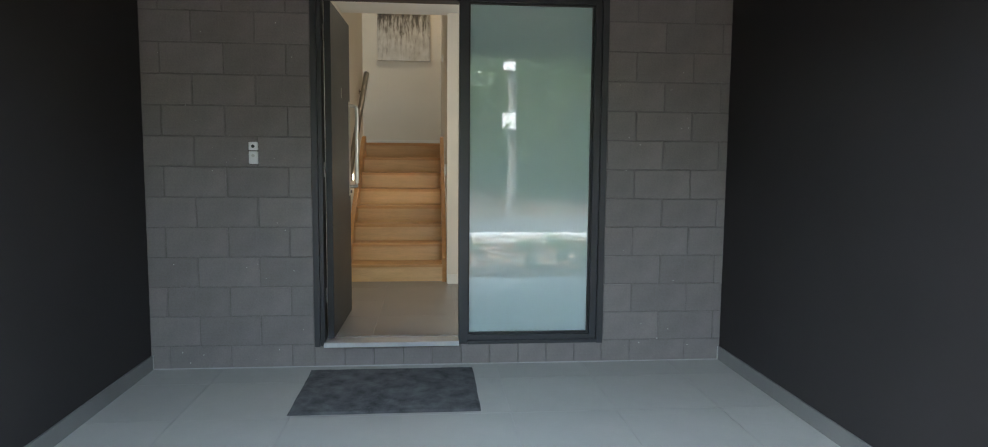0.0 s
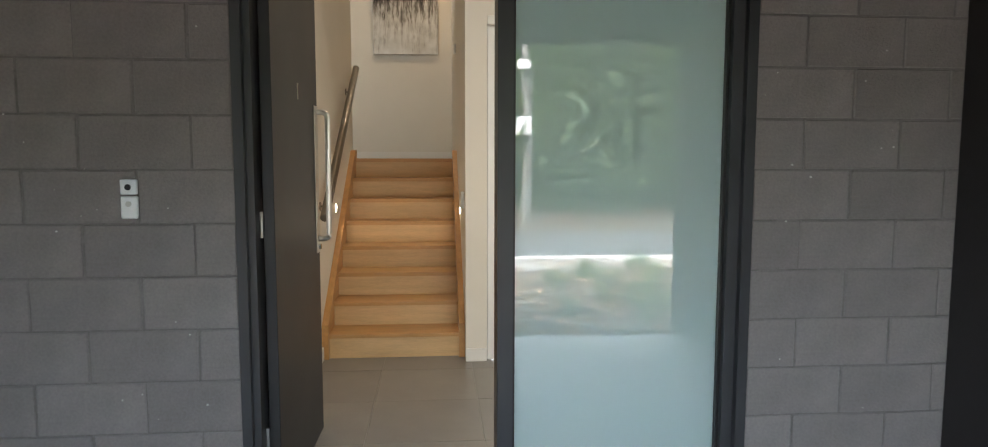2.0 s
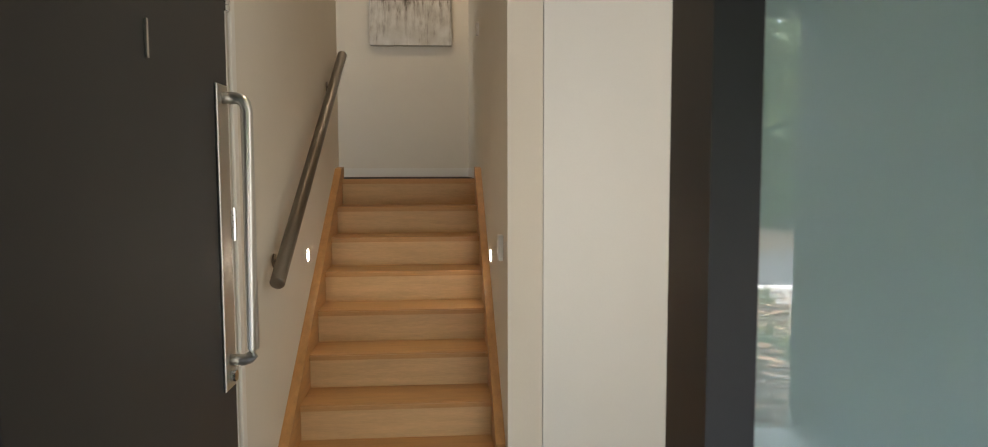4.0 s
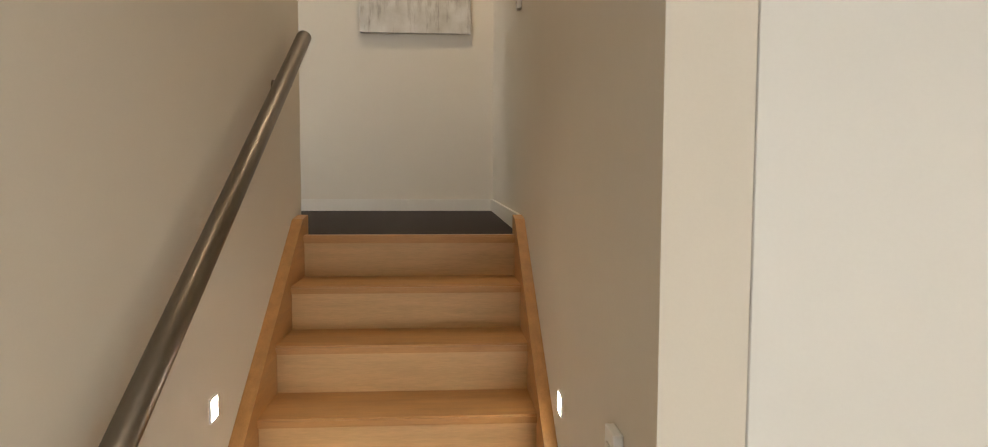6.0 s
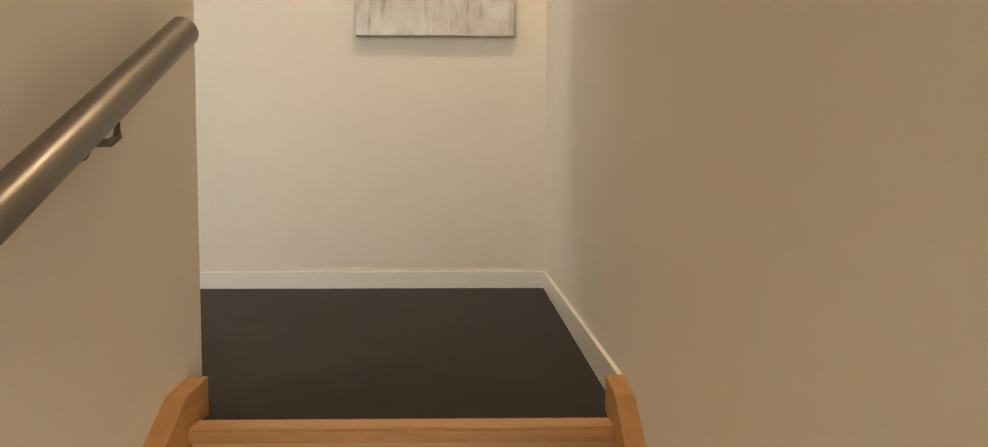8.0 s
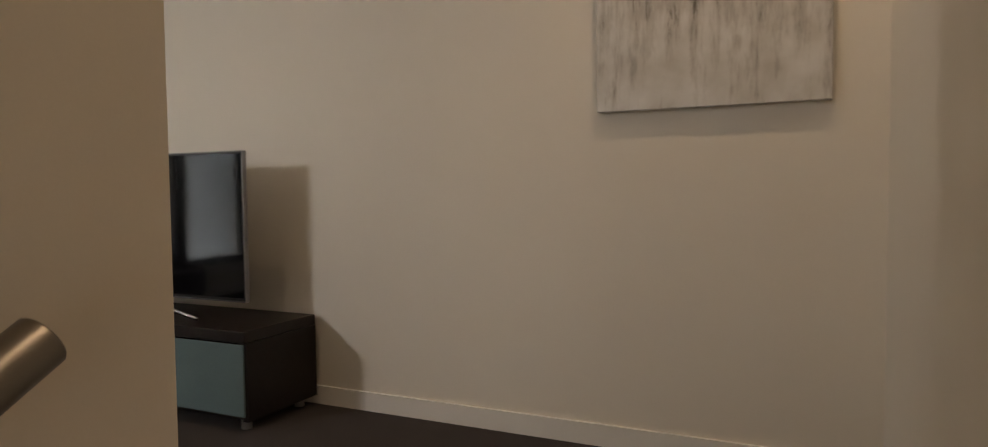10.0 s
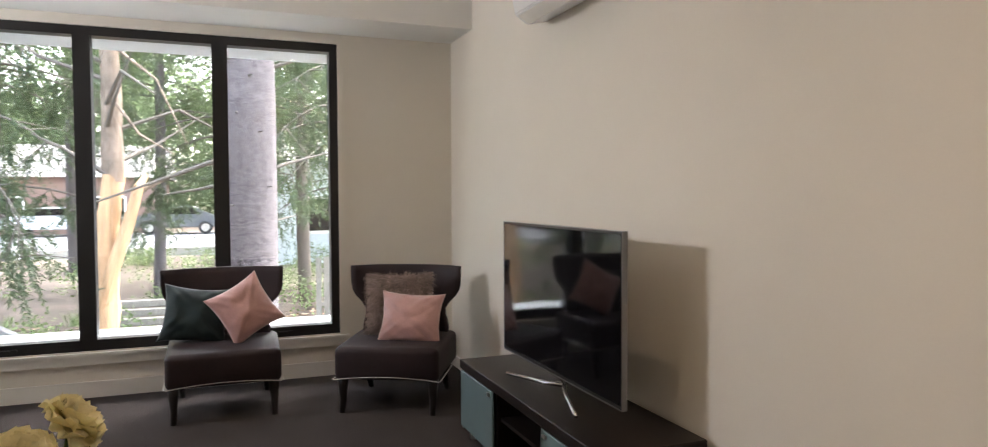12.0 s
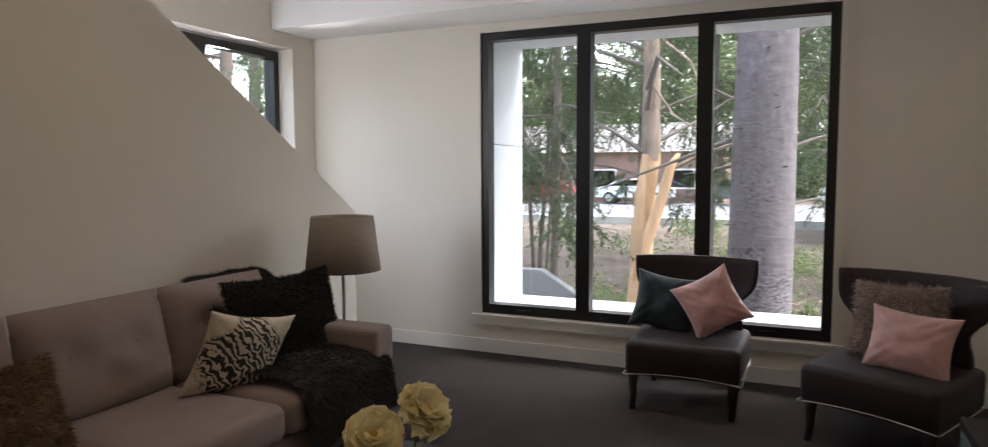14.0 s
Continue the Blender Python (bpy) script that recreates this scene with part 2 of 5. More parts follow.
thin_leaf(M["needle"], (0.15, 0.20, 0.09), 0.4)
thin_leaf(M["leaf"], (0.16, 0.21, 0.10), 0.45)
thin_leaf(M["grassleaf"], (0.22, 0.28, 0.12), 0.4)
thin_leaf(M["petal"], (0.85, 0.75, 0.35), 0.35)
thin_leaf(M["shade"], (0.5, 0.42, 0.32), 0.25)
M["glass"] = clear_glass("window_glass", (0.93, 0.96, 0.95))


def frosted_pane():
    """Etched film behind a polished face: dull bluish body, mirror-like face."""
    m, t, p = nodes_of("frosted_pane")
    p.inputs["Base Color"].default_value = (0.60, 0.72, 0.73, 1)
    p.inputs["Roughness"].default_value = 0.9
    p.inputs["Specular IOR Level"].default_value = 0.0
    p.inputs["Coat Weight"].default_value = 1.0
    p.inputs["Coat Roughness"].default_value = 0.012
    p.inputs["Coat IOR"].default_value = 3.0
    tr = t.nodes.new("ShaderNodeBsdfTranslucent")
    tr.inputs[0].default_value = (0.62, 0.78, 0.76, 1)
    n = t.nodes.new("ShaderNodeTexNoise")
    n.inputs["Scale"].default_value = 1.6
    mr = t.nodes.new("ShaderNodeMapRange")
    mr.inputs[3].default_value, mr.inputs[4].default_value = 0.42, 0.50
    mx = t.nodes.new("ShaderNodeMixShader")
    t.links.new(n.outputs["Fac"], mr.inputs[0])
    t.links.new(mr.outputs[0], mx.inputs[0])
    t.links.new(p.outputs[0], mx.inputs[1])
    t.links.new(tr.outputs[0], mx.inputs[2])
    t.links.new(mx.outputs[0], t.nodes["Material Output"].inputs[0])
    return m


M["frosted"] = frosted_pane()


def glow(name, color, strength):
    m, t, p = nodes_of(name)
    p.inputs["Emission Color"].default_value = (*color, 1)
    p.inputs["Emission Strength"].default_value = strength
    return m


M["step_glow"] = glow("step_light_lens", (1.0, 0.90, 0.74), 6.0)
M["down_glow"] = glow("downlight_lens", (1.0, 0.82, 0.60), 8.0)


def painting_mat():
    m, t, p = nodes_of("abstract_canvas")
    N, L = t.nodes.new, t.links.new
    tc = N("ShaderNodeTexCoord")
    mp = N("ShaderNodeMapping")
    mp.inputs["Scale"].default_value = (24, 1, 4.0)
    L(tc.outputs["Object"], mp.inputs[0])
    n1 = N("ShaderNodeTexNoise")
    n1.inputs["Scale"].default_value, n1.inputs["Detail"].default_value, n1.inputs["Roughness"].default_value = 1.0, 7, 0.7
    L(mp.outputs[0], n1.inputs["Vector"])
    n2 = N("ShaderNodeTexNoise")
    n2.inputs["Scale"].default_value, n2.inputs["Detail"].default_value = 9, 6
    L(tc.outputs["Object"], n2.inputs["Vector"])
    sep = N("ShaderNodeSeparateXYZ")
    L(tc.outputs["Object"], sep.inputs[0])
    zr = N("ShaderNodeMapRange")
    zr.inputs[1].default_value, zr.inputs[2].default_value = 0.08, 0.66
    zr.inputs[3].default_value, zr.inputs[4].default_value = -0.13, 0.14
    L(sep.outputs["Z"], zr.inputs[0])
    add = N("ShaderNodeMath")
    L(n1.outputs["Fac"], add.inputs[0])
    L(zr.outputs[0], add.inputs[1])
    ramp = N("ShaderNodeValToRGB")
    e = ramp.color_ramp.elements
    e[0].position, e[0].color = 0.40, (0.62, 0.60, 0.56, 1)
    e[1].position, e[1].color = 0.72, (0.03, 0.026, 0.024, 1)
    a = e.new(0.55)
    a.color = (0.45, 0.42, 0.38, 1)
    b = e.new(0.62)
    b.color = (0.17, 0.145, 0.12, 1)
    L(add.outputs[0], ramp.inputs[0])
    mx = N("ShaderNodeMix")
    mx.data_type, mx.blend_type = "RGBA", "OVERLAY"
    mx.inputs[0].default_value = 0.55
    L(ramp.outputs[0], mx.inputs[6])
    L(n2.outputs["Fac"], mx.inputs[7])
    L(mx.outputs[2], p.inputs["Base Color"])
    p.inputs["Roughness"].default_value = 0.55
    bp = N("ShaderNodeBump")
    bp.inputs["Strength"].default_value, bp.inputs["Distance"].default_value = 0.5, 0.004
    L(n1.outputs["Fac"], bp.inputs["Height"])
    L(bp.outputs[0], p.inputs["Normal"])
    return m


M["canvas"] = painting_mat()


def striped_mat():
    """Cream cloth printed with a patch of wavy dark stripes."""
    m, t, p = nodes_of("striped_print")
    N, L = t.nodes.new, t.links.new
    tc = N("ShaderNodeTexCoord")
    w = N("ShaderNodeTexWave")
    w.wave_type, w.bands_direction = "BANDS", "DIAGONAL"
    w.inputs["Scale"].default_value, w.inputs["Distortion"].default_value = 15, 9
    w.inputs["Detail"].default_value, w.inputs["Detail Scale"].default_value = 2, 1.6
    L(tc.outputs["Object"], w.inputs["Vector"])
    ln = N("ShaderNodeVectorMath")
    ln.operation = "LENGTH"
    L(tc.outputs["Object"], ln.inputs[0])
    nz = N("ShaderNodeTexNoise")
    nz.inputs["Scale"].default_value = 7
    L(tc.outputs["Object"], nz.inputs["Vector"])
    ad = N("ShaderNodeMath")
    ad.operation = "MULTIPLY_ADD"
    ad.inputs[1].default_value = 0.16
    L(nz.outputs["Fac"], ad.inputs[0])
    L(ln.outputs["Value"], ad.inputs[2])
    lt = N("ShaderNodeMapRange")
    lt.inputs[1].default_value, lt.inputs[2].default_value = 0.265, 0.285
    lt.inputs[3].default_value, lt.inputs[4].default_value = 1, 0
    L(ad.outputs[0], lt.inputs[0])
    st = N("ShaderNodeMapRange")
    st.inputs[1].default_value, st.inputs[2].default_value = 0.40, 0.55
    L(w.outputs["Fac"], st.inputs[0])
    mu = N("ShaderNodeMath")
    mu.operation = "MULTIPLY"
    L(lt.outputs[0], mu.inputs[0])
    L(st.outputs[0], mu.inputs[1])
    mx = N("ShaderNodeMix")
    mx.data_type = "RGBA"
    mx.inputs[6].default_value, mx.inputs[7].default_value = (0.62, 0.54, 0.42, 1), (0.035, 0.03, 0.026, 1)
    L(mu.outputs[0], mx.inputs[0])
    L(mx.outputs[2], p.inputs["Base Color"])
    p.inputs["Roughness"].default_value = 0.9
    return m


M["striped"] = striped_mat()


# ---- building helpers ----
def bx(bm, x0, x1, y0, y1, z0, z1):
    vs = [bm.verts.new((x, y, z)) for x in (x0, x1) for y in (y0, y1) for z in (z0, z1)]
    for f in ((0, 1, 3, 2), (4, 6, 7, 5), (0, 4, 5, 1), (2, 3, 7, 6), (0, 2, 6, 4), (1, 5, 7, 3)):
        bm.faces.new([vs[i] for i in f])
    return vs


def boxes(*bs):
    bm = bmesh.new()
    for b in bs:
        bx(bm, *b)
    return bm


def soft_box(x0, x1, y0, y1, z0, z1, r, seg=2):
    bm = boxes((x0, x1, y0, y1, z0, z1))
    bmesh.ops.bevel(bm, geom=bm.edges[:], offset=r, segments=seg, affect="EDGES", profile=0.5)
    return bm


def tube(bm, pts, rads, seg=12, cap=True):
    """A swept round bar through pts."""
    rings = []
    for i, p in enumerate(pts):
        p = Vector(p)
        d = (Vector(pts[min(i + 1, len(pts) - 1)]) - Vector(pts[max(i - 1, 0)])).normalized()
        a = d.orthogonal().normalized() if abs(d.z) > 0.99 else d.cross(Vector((0, 0, 1))).normalized()
        b = d.cross(a)
        r = rads[i] if isinstance(rads, (list, tuple)) else rads
        rings.append([bm.verts.new(p + (a * math.cos(k * 2 * math.pi / seg) + b * math.sin(k * 2 * math.pi / seg)) * r) for k in range(seg)])
    for A, B in zip(rings, rings[1:]):
        for k in range(seg):
            bm.faces.new((A[k], A[(k + 1) % seg], B[(k + 1) % seg], B[k]))
    if cap:
        bm.faces.new(rings[0][::-1])
        bm.faces.new(rings[-1])
    return bm


def mesh_ob(name, bm, material, smooth=False):
    bmesh.ops.recalc_face_normals(bm, faces=bm.faces[:])
    me = bpy.data.meshes.new(name)
    bm.to_mesh(me)
    bm.free()
    if smooth:
        for f in me.polygons:
            f.use_smooth = True
    me.materials.append(material)
    return new(name, me)


def part(name, bm, material, parent, label="", smooth=False):
    ob = mesh_ob(name, bm, material, smooth)
    ob.parent = parent
    if label:
        ob["label"] = label
    return ob


def raw(name, verts, faces, material, parent=None):
    me = bpy.data.meshes.new(name)
    me.from_pydata(verts, [], faces)
    me.materials.append(material)
    ob = new(name, me)
    ob.parent = parent
    return ob


def thing(name, m, label, category, group=""):
    e = new(name)
    e.matrix_world = m
    return tagged(e, label, category, group)


def structure(name, bm, material, label, smooth=False):
    return tagged(mesh_ob(name, bm, material, smooth), label, name.split("_")[0], kind="structure")


def prism_x(bm, prof, x0, x1):
    """A (y, z) outline pushed out along x."""
    a = [bm.verts.new((x0, y, z)) for y, z in prof]
    b = [bm.verts.new((x1, y, z)) for y, z in prof]
    n = len(prof)
    bm.faces.new(a)
    bm.faces.new(b[::-1])
    for i in range(n):
        bm.faces.new((a[i], b[i], b[(i + 1) % n], a[(i + 1) % n]))
    return bm


def prism_y(bm, prof, y0, y1):
    a = [bm.verts.new((x, y0, z)) for x, z in prof]
    b = [bm.verts.new((x, y1, z)) for x, z in prof]
    n = len(prof)
    bm.faces.new(a)
    bm.faces.new(b[::-1])
    for i in range(n):
        bm.faces.new((a[i], b[i], b[(i + 1) % n], a[(i + 1) % n]))
    return bm


# ---- plan, in metres ----
PZ, U, CE = -0.163, 1.40, 4.62            # porch floor, living level, upper ceiling
XL, XR = -0.138, 0.862                    # stair walls
YS, G, H8 = 2.24, 0.2586, 0.175           # first nosing, going, rise
YN, XW, YSO = 6.12, -4.52, 1.33           # upper north, west and south walls
PXL, PXR, PYS = -1.122, 2.735, -3.15       # porch walls and front
HXR, YH = 2.55, 2.125                     # hall's east and north walls
TOP8 = YS + 7 * G


# ---- ground, road and porch ----
def ground_height(x, y):
    h = -0.30
    if x < -6:
        h += 0.055 * min(-6 - x, 20)
    if y < -4.0:
        h += -0.05 * min(1, (-4.0 - y) / 4)
    if y < -16:
        h += 0.06 * min(-16 - y, 30)
    return h + 0.05 * noise.noise(Vector((x * 0.3, y * 0.3, 0)))


def ground():
    xs = sorted(set([-400, -200, -110, -70] + [-50 + i * 1.0 for i in range(81)] + [34, 40, 55, 80, 140, 250, 400]))
    ys = sorted(set([-400, -200, -110, -70, -55] + [-44 + i * 1.0 for i in range(71)] + [34, 45, 60, 90, 150, 250, 400]))
    verts, faces = [], []
    for y in ys:
        for x in xs:
            h = ground_height(x, y)
            if -5.4 < x < 5 and -3.7 < y < 8:
                h = -0.62
            if y < -8.6 and y > -15.4:
                h = -0.62
            if -40.8 < x < -25.2 and y > -15:
                h = min(h, 0.62)
            verts.append((x, y, h))
    n = len(xs)
    for j in range(len(ys) - 1):
        for i in range(n - 1):
            faces.append((j * n + i, j * n + i + 1, (j + 1) * n + i + 1, (j + 1) * n + i))
    tagged(raw("ground", verts, faces, M["ground"]), "mulch and bare earth with leaf litter around the house", "ground", kind="structure")


ground()
structure("road_1", boxes((-120, 120, -15.0, -9.2, -0.9, -0.48)), M["asphalt"], "grey asphalt street in front of the porch")
structure("road_2", boxes((-40.0, -26.0, -9.0, 120, 0.3, 0.83)), M["asphalt"], "asphalt side street beyond the trees")
structure("kerb_1", boxes((-120, 120, -9.2, -8.95, -0.8, -0.30)), M["kerb"], "pale concrete kerb along the street")
structure("kerb_2", boxes((-26.0, -25.7, -8.9, 120, 0.3, 0.97)), M["kerb"], "pale concrete kerb of the side street")

slab = structure("floor_porch", boxes((PXL - 0.2, PXR + 0.2, PYS - 0.05, 0.0, -0.6, PZ - 0.0018)), M["grout"], "pale grout bed under the porch tiles")


def tiles(parent, x0, x1, y0, y1, z, tw, td, ox, oy, material):
    """Square-edged floor tiles cut at the walls; alike ones share a mesh."""
    cache = {}
    i0, i1 = math.floor((x0 - ox) / tw), math.ceil((x1 - ox) / tw)
    j0, j1 = math.floor((y0 - oy) / td), math.ceil((y1 - oy) / td)
    for i in range(i0, i1):
        for j in range(j0, j1):
            a, b = max(x0, ox + i * tw) + 0.0015, min(x1, ox + (i + 1) * tw) - 0.0015
            c, d = max(y0, oy + j * td) + 0.0015, min(y1, oy + (j + 1) * td) - 0.0015
            if b - a < 0.02 or d - c < 0.02:
                continue
            key = (round(b - a, 3), round(d - c, 3))
            if key not in cache:
                bm = boxes((0, b - a, 0, d - c, -0.012, 0))
                me = bpy.data.meshes.new("tile")
                bmesh.ops.recalc_face_normals(bm, faces=bm.faces[:])
                bm.to_mesh(me)
                bm.free()
                me.materials.append(material)
                cache[key] = me
            ob = new("tile", cache[key])
            ob.location = (a, c, z + random.uniform(-0.0004, 0.0004))
            ob.parent = parent


# ---- front wall of painted blocks ----
FX0, FX1 = -0.066, 1.885                  # opening of the door set
FZ1 = 2.335
front = structure("wall_front", boxes((PXL, FX0, 0.006, 0.19, PZ - 0.3, 2.75), (FX1, PXR, 0.006, 0.19, PZ - 0.3, 2.75),
                                      (FX0, FX1, 0.006, 0.19, FZ1, 2.75), (FX0, FX1, 0.006, 0.19, PZ - 0.3, -0.026)),
                  M["mortar"], "dark grey painted concrete block wall with recessed joints")
structure("wall_front_lining", boxes((XL, FX0, 0.19, 0.205, 0, 2.6), (FX1, HXR, 0.19, 0.205, 0, 2.6), (FX0, FX1, 0.19, 0.205, FZ1, 2.6)),
          M["plaster"], "plastered inner face of the front wall")


def block_wall():
    course, module, j = 0.1965, 0.393, 0.007
    cache = {}

    def block(x0, x1, z0, z1):
        if x1 - x0 < 0.03 or z1 - z0 < 0.03:
            return
        key = (round(x1 - x0, 3), round(z1 - z0, 3), random.randrange(3))
        if key not in cache:
            bm = boxes((0, key[0], 0, 0.02, 0, key[1]))
            bmesh.ops.bevel(bm, geom=[e for e in bm.edges if all(v.co.y < 0.001 for v in e.verts)], offset=0.0035, segments=1, affect="EDGES")
            for v in bm.verts:
                if v.co.y < 0.001:
                    v.co += Vector((random.uniform(-1, 1) * 0.0015, random.uniform(0, 1) * 0.0018, random.uniform(-1, 1) * 0.0015))
            bmesh.ops.recalc_face_normals(bm, faces=bm.faces[:])
            me = bpy.data.meshes.new("block")
            bm.to_mesh(me)
            bm.free()
            me.materials.append(M["block"])
            cache[key] = me
        ob = new("block", cache[key])
        ob.location = (x0, random.uniform(-0.0012, 0.0012), z0)
        ob.parent = front

    for (a, b, ox) in ((PXL, FX0, -0.215), (FX1, PXR, 2.085)):
        for k in range(-1, 14):
            z0 = PZ if k < 0 else -0.01 + k * course
            z1 = -0.01 + (k + 1) * course
            z1 = min(z1, 2.60)
            off = ox + (module / 2 if k % 2 == 0 else 0)
            n0 = math.floor((a - off) / module)
            for n in range(n0, n0 + 8):
                x0, x1 = max(a, off + n * module) + j * random.uniform(0.3, 0.9), min(b, off + (n + 1) * module) - j * random.uniform(0.3, 0.9)
                block(x0, x1, z0 + j / 2, z1 - j / 2)
    n = 10
    w = (FX1 - FX0) / n
    for i in range(n):
        block(FX0 + i * w + j / 2, FX0 + (i + 1) * w - j / 2, PZ + j / 2, -0.026)
    for i in range(5):
        block(FX0 + i * 0.39 + j / 2, FX0 + (i + 1) * 0.39 - j / 2, FZ1 + 0.012, FZ1 + 0.2)


for nm, x0, x1 in (("wall_porch_west", PXL - 0.2, PXL), ("wall_porch_east", PXR, PXR + 0.2)):
    structure(nm, boxes((x0, x1, PYS, 0.19, PZ - 0.4, 2.75)), M["render_dark"], "smooth charcoal rendered porch side wall")
structure("baseboard_porch", boxes((PXL, PXL + 0.012, PYS, -0.001, PZ, PZ + 0.095), (PXR - 0.012, PXR, PYS, -0.001, PZ, PZ + 0.095)),
          M["skirting"], "grey tile skirting along the porch walls")
structure("trim_sealant", boxes((PXL, FX0, -0.006, 0.0, PZ, PZ + 0.006), (FX0, FX1, -0.006, 0.0, PZ, PZ + 0.006), (FX1, PXR, -0.006, 0, PZ, PZ + 0.006),
                                (PXL + 0.012, PXL + 0.018, -0.008, 0, PZ + 0.006, PZ + 0.095), (PXR - 0.018, PXR - 0.012, -0.008, 0, PZ + 0.006, PZ + 0.095)),
          M["grout"], "pale sealant line at the foot of the wall")
structure("ceiling_porch", boxes((PXL - 0.2, PXR + 0.2, PYS, 0.19, 2.75, 2.95), (PXL, PXR, PYS + 0.16, 0.0, 2.62, 2.66)), M["soffit"], "grey flat porch soffit")
structure("wall_porch_beam", boxes((PXL, PXR, PYS, PYS + 0.16, 2.36, 2.75)), M["render_dark"], "dark beam over the porch opening")


def chips():
    """Bare specks where paint has chipped from block edges."""
    bm = bmesh.new()
    for i in range(46):
        x = random.choice((random.uniform(PXL + 0.05, FX0 - 0.02), random.uniform(FX1 + 0.02, PXR - 0.05)))
        z = random.uniform(PZ + 0.02, 2.1)
        s = random.uniform(0.0015, 0.0045)
        c = [bm.verts.new((x + s * math.cos(a + i) * random.uniform(0.6, 1.6), -0.0022, z + s * math.sin(a + i))) for a in (0, 1.3, 2.5, 3.8, 5.1)]
        bm.faces.new(c)
    part("paint_chips", bm, M["chip"], front)


chips()


# ---- door set ----
def door_set():
    th = thing("entry_frame", pose(0, 0, 0), "charcoal aluminium entry frame with a frosted sidelight", "door frame")
    th["kind"] = "structure"
    d = M["frame_dark"]
    part("jamb", boxes((FX0, -0.004, 0.02, 0.15, -0.026, FZ1), (FX0 + 0.0, -0.03, -0.012, 0.02, -0.026, FZ1)), d, th)
    part("head", boxes((-0.004, 0.894, 0.02, 0.15, 2.262, FZ1), (0.954, 1.80, 0.02, 0.15, 2.262, FZ1)), d, th)
    part("mullion", boxes((0.894, 0.954, 0.012, 0.155, -0.026, FZ1)), d, th)
    part("jamb", boxes((1.80, FX1, 0.02, 0.15, -0.026, FZ1), (1.845, FX1, -0.012, 0.02, -0.026, FZ1)), d, th)
    part("bottom_rail", boxes((0.954, 1.80, 0.02, 0.15, -0.026, 0.030), (0.954, 1.845, 0.0, 0.02, -0.026, -0.002)), d, th)
    part("glazing_bead", boxes((0.954, 0.966, 0.05, 0.075, 0.03, 2.262), (1.788, 1.80, 0.05, 0.075, 0.03, 2.262),
                               (0.966, 1.788, 0.05, 0.075, 0.03, 0.042), (0.966, 1.788, 0.05, 0.075, 2.25, 2.262)), M["black_frame"], th)
    part("pane", boxes((0.960, 1.794, 0.077, 0.083, 0.036, 2.256)), M["frosted"], th, "frosted sidelight pane with a polished face")
    part("threshold", boxes((-0.004, 0.894, -0.022, 0.15, -0.026, -0.004), (-0.004, 0.894, -0.03, -0.022, -0.026, 0.004)), M["sill_alu"], th, "bright aluminium threshold strip")


door_set()


def front_door():
    """Leaf hinged at its local z axis; local x runs to the free edge."""
    th = thing("front_door", pose(0.006, 0.098, 0.004, 0, 0, 88.7), "charcoal painted front door standing open, long steel pull", "door")
    leaf = soft_box(0.0, 0.882, -0.043, 0.0, 0.0, 2.252, 0.002, 1)
    part("leaf", leaf, M["door_dark"], th)
    hp = part("pull_plate", soft_box(0.792, 0.866, -0.049, -0.0432, 0.93, 1.66, 0.002, 1), M["steel"], th, "brushed steel back plate")
    bm = bmesh.new()
    tube(bm, [(0.831, -0.0492, 1.0), (0.831, -0.080, 1.0), (0.831, -0.093, 1.004), (0.831, -0.100, 1.013), (0.831, -0.103, 1.028), (0.831, -0.103, 1.600),
              (0.831, -0.100, 1.615), (0.831, -0.093, 1.624), (0.831, -0.080, 1.628), (0.831, -0.0492, 1.628)], 0.0145, 14)
    part("pull_bar", bm, M["steel"], th, "satin steel pull bar with bent ends", True)
    bm = bmesh.new()
    tube(bm, [(0.829, -0.0492, 0.962), (0.829, -0.062, 0.962)], 0.014, 16)
    part("lock_cylinder", bm, M["chrome"], th)
    part("number_bar", boxes((0.440, 0.447, -0.047, -0.0432, 1.66, 1.73)), M["steel"], th, "small plain steel bar")
    bm = bmesh.new()
    for z in (0.25, 1.1, 2.0):
        tube(bm, [(-0.004, 0.006, z), (-0.004, 0.006, z + 0.1)], 0.007, 10)
    part("hinge", bm, M["steel"], th)


front_door()


def doormat():
    th = thing("doormat", pose(0.455, -0.487, PZ + 0.0005), "worn dark grey doormat lying before the door", "doormat")
    n, m = 44, 34
    vs, fs = [], []
    for j in range(m + 1):
        for i in range(n + 1):
            x, y = -0.53 + 1.06 * i / n, -0.405 + 0.81 * j / m
            e = min(i, n - i, j, m - j)
            x += 0.02 * noise.noise(Vector((0, y * 4, 1))) if i in (0, n) else 0
            z = 0.002 if e == 0 else 0.010 + 0.0035 * noise.noise(Vector((x * 25, y * 25, 3)))
            vs.append((x, y, z))
    for j in range(m):
        for i in range(n):
            a = j * (n + 1) + i
            fs.append((a, a + 1, a + n + 2, a + n + 1))
    raw("woven_top", vs, fs, M["mat"], th)


doormat()


def doorbell():
    th = thing("door_intercom", pose(-0.433, -0.0015, 1.249), "white two-piece door intercom on the block wall", "doorbell")
    part("camera_unit", soft_box(-0.029, 0.029, -0.022, 0, 0.028, 0.082, 0.006), M["white_plastic"], th)
    part("call_unit", soft_box(-0.029, 0.029, -0.022, 0, -0.060, 0.022, 0.006), M["white_plastic"], th)
    bm = bmesh.new()
    tube(bm, [(0, -0.0215, 0.054), (0, -0.0245, 0.054)], 0.011, 20)
    part("lens", bm, M["black_plastic"], th)
    bm = bmesh.new()
    tube(bm, [(0, -0.0215, -0.006), (0, -0.0245, -0.006)], 0.010, 16)
    part("button", bm, M["steel"], th)


doorbell()

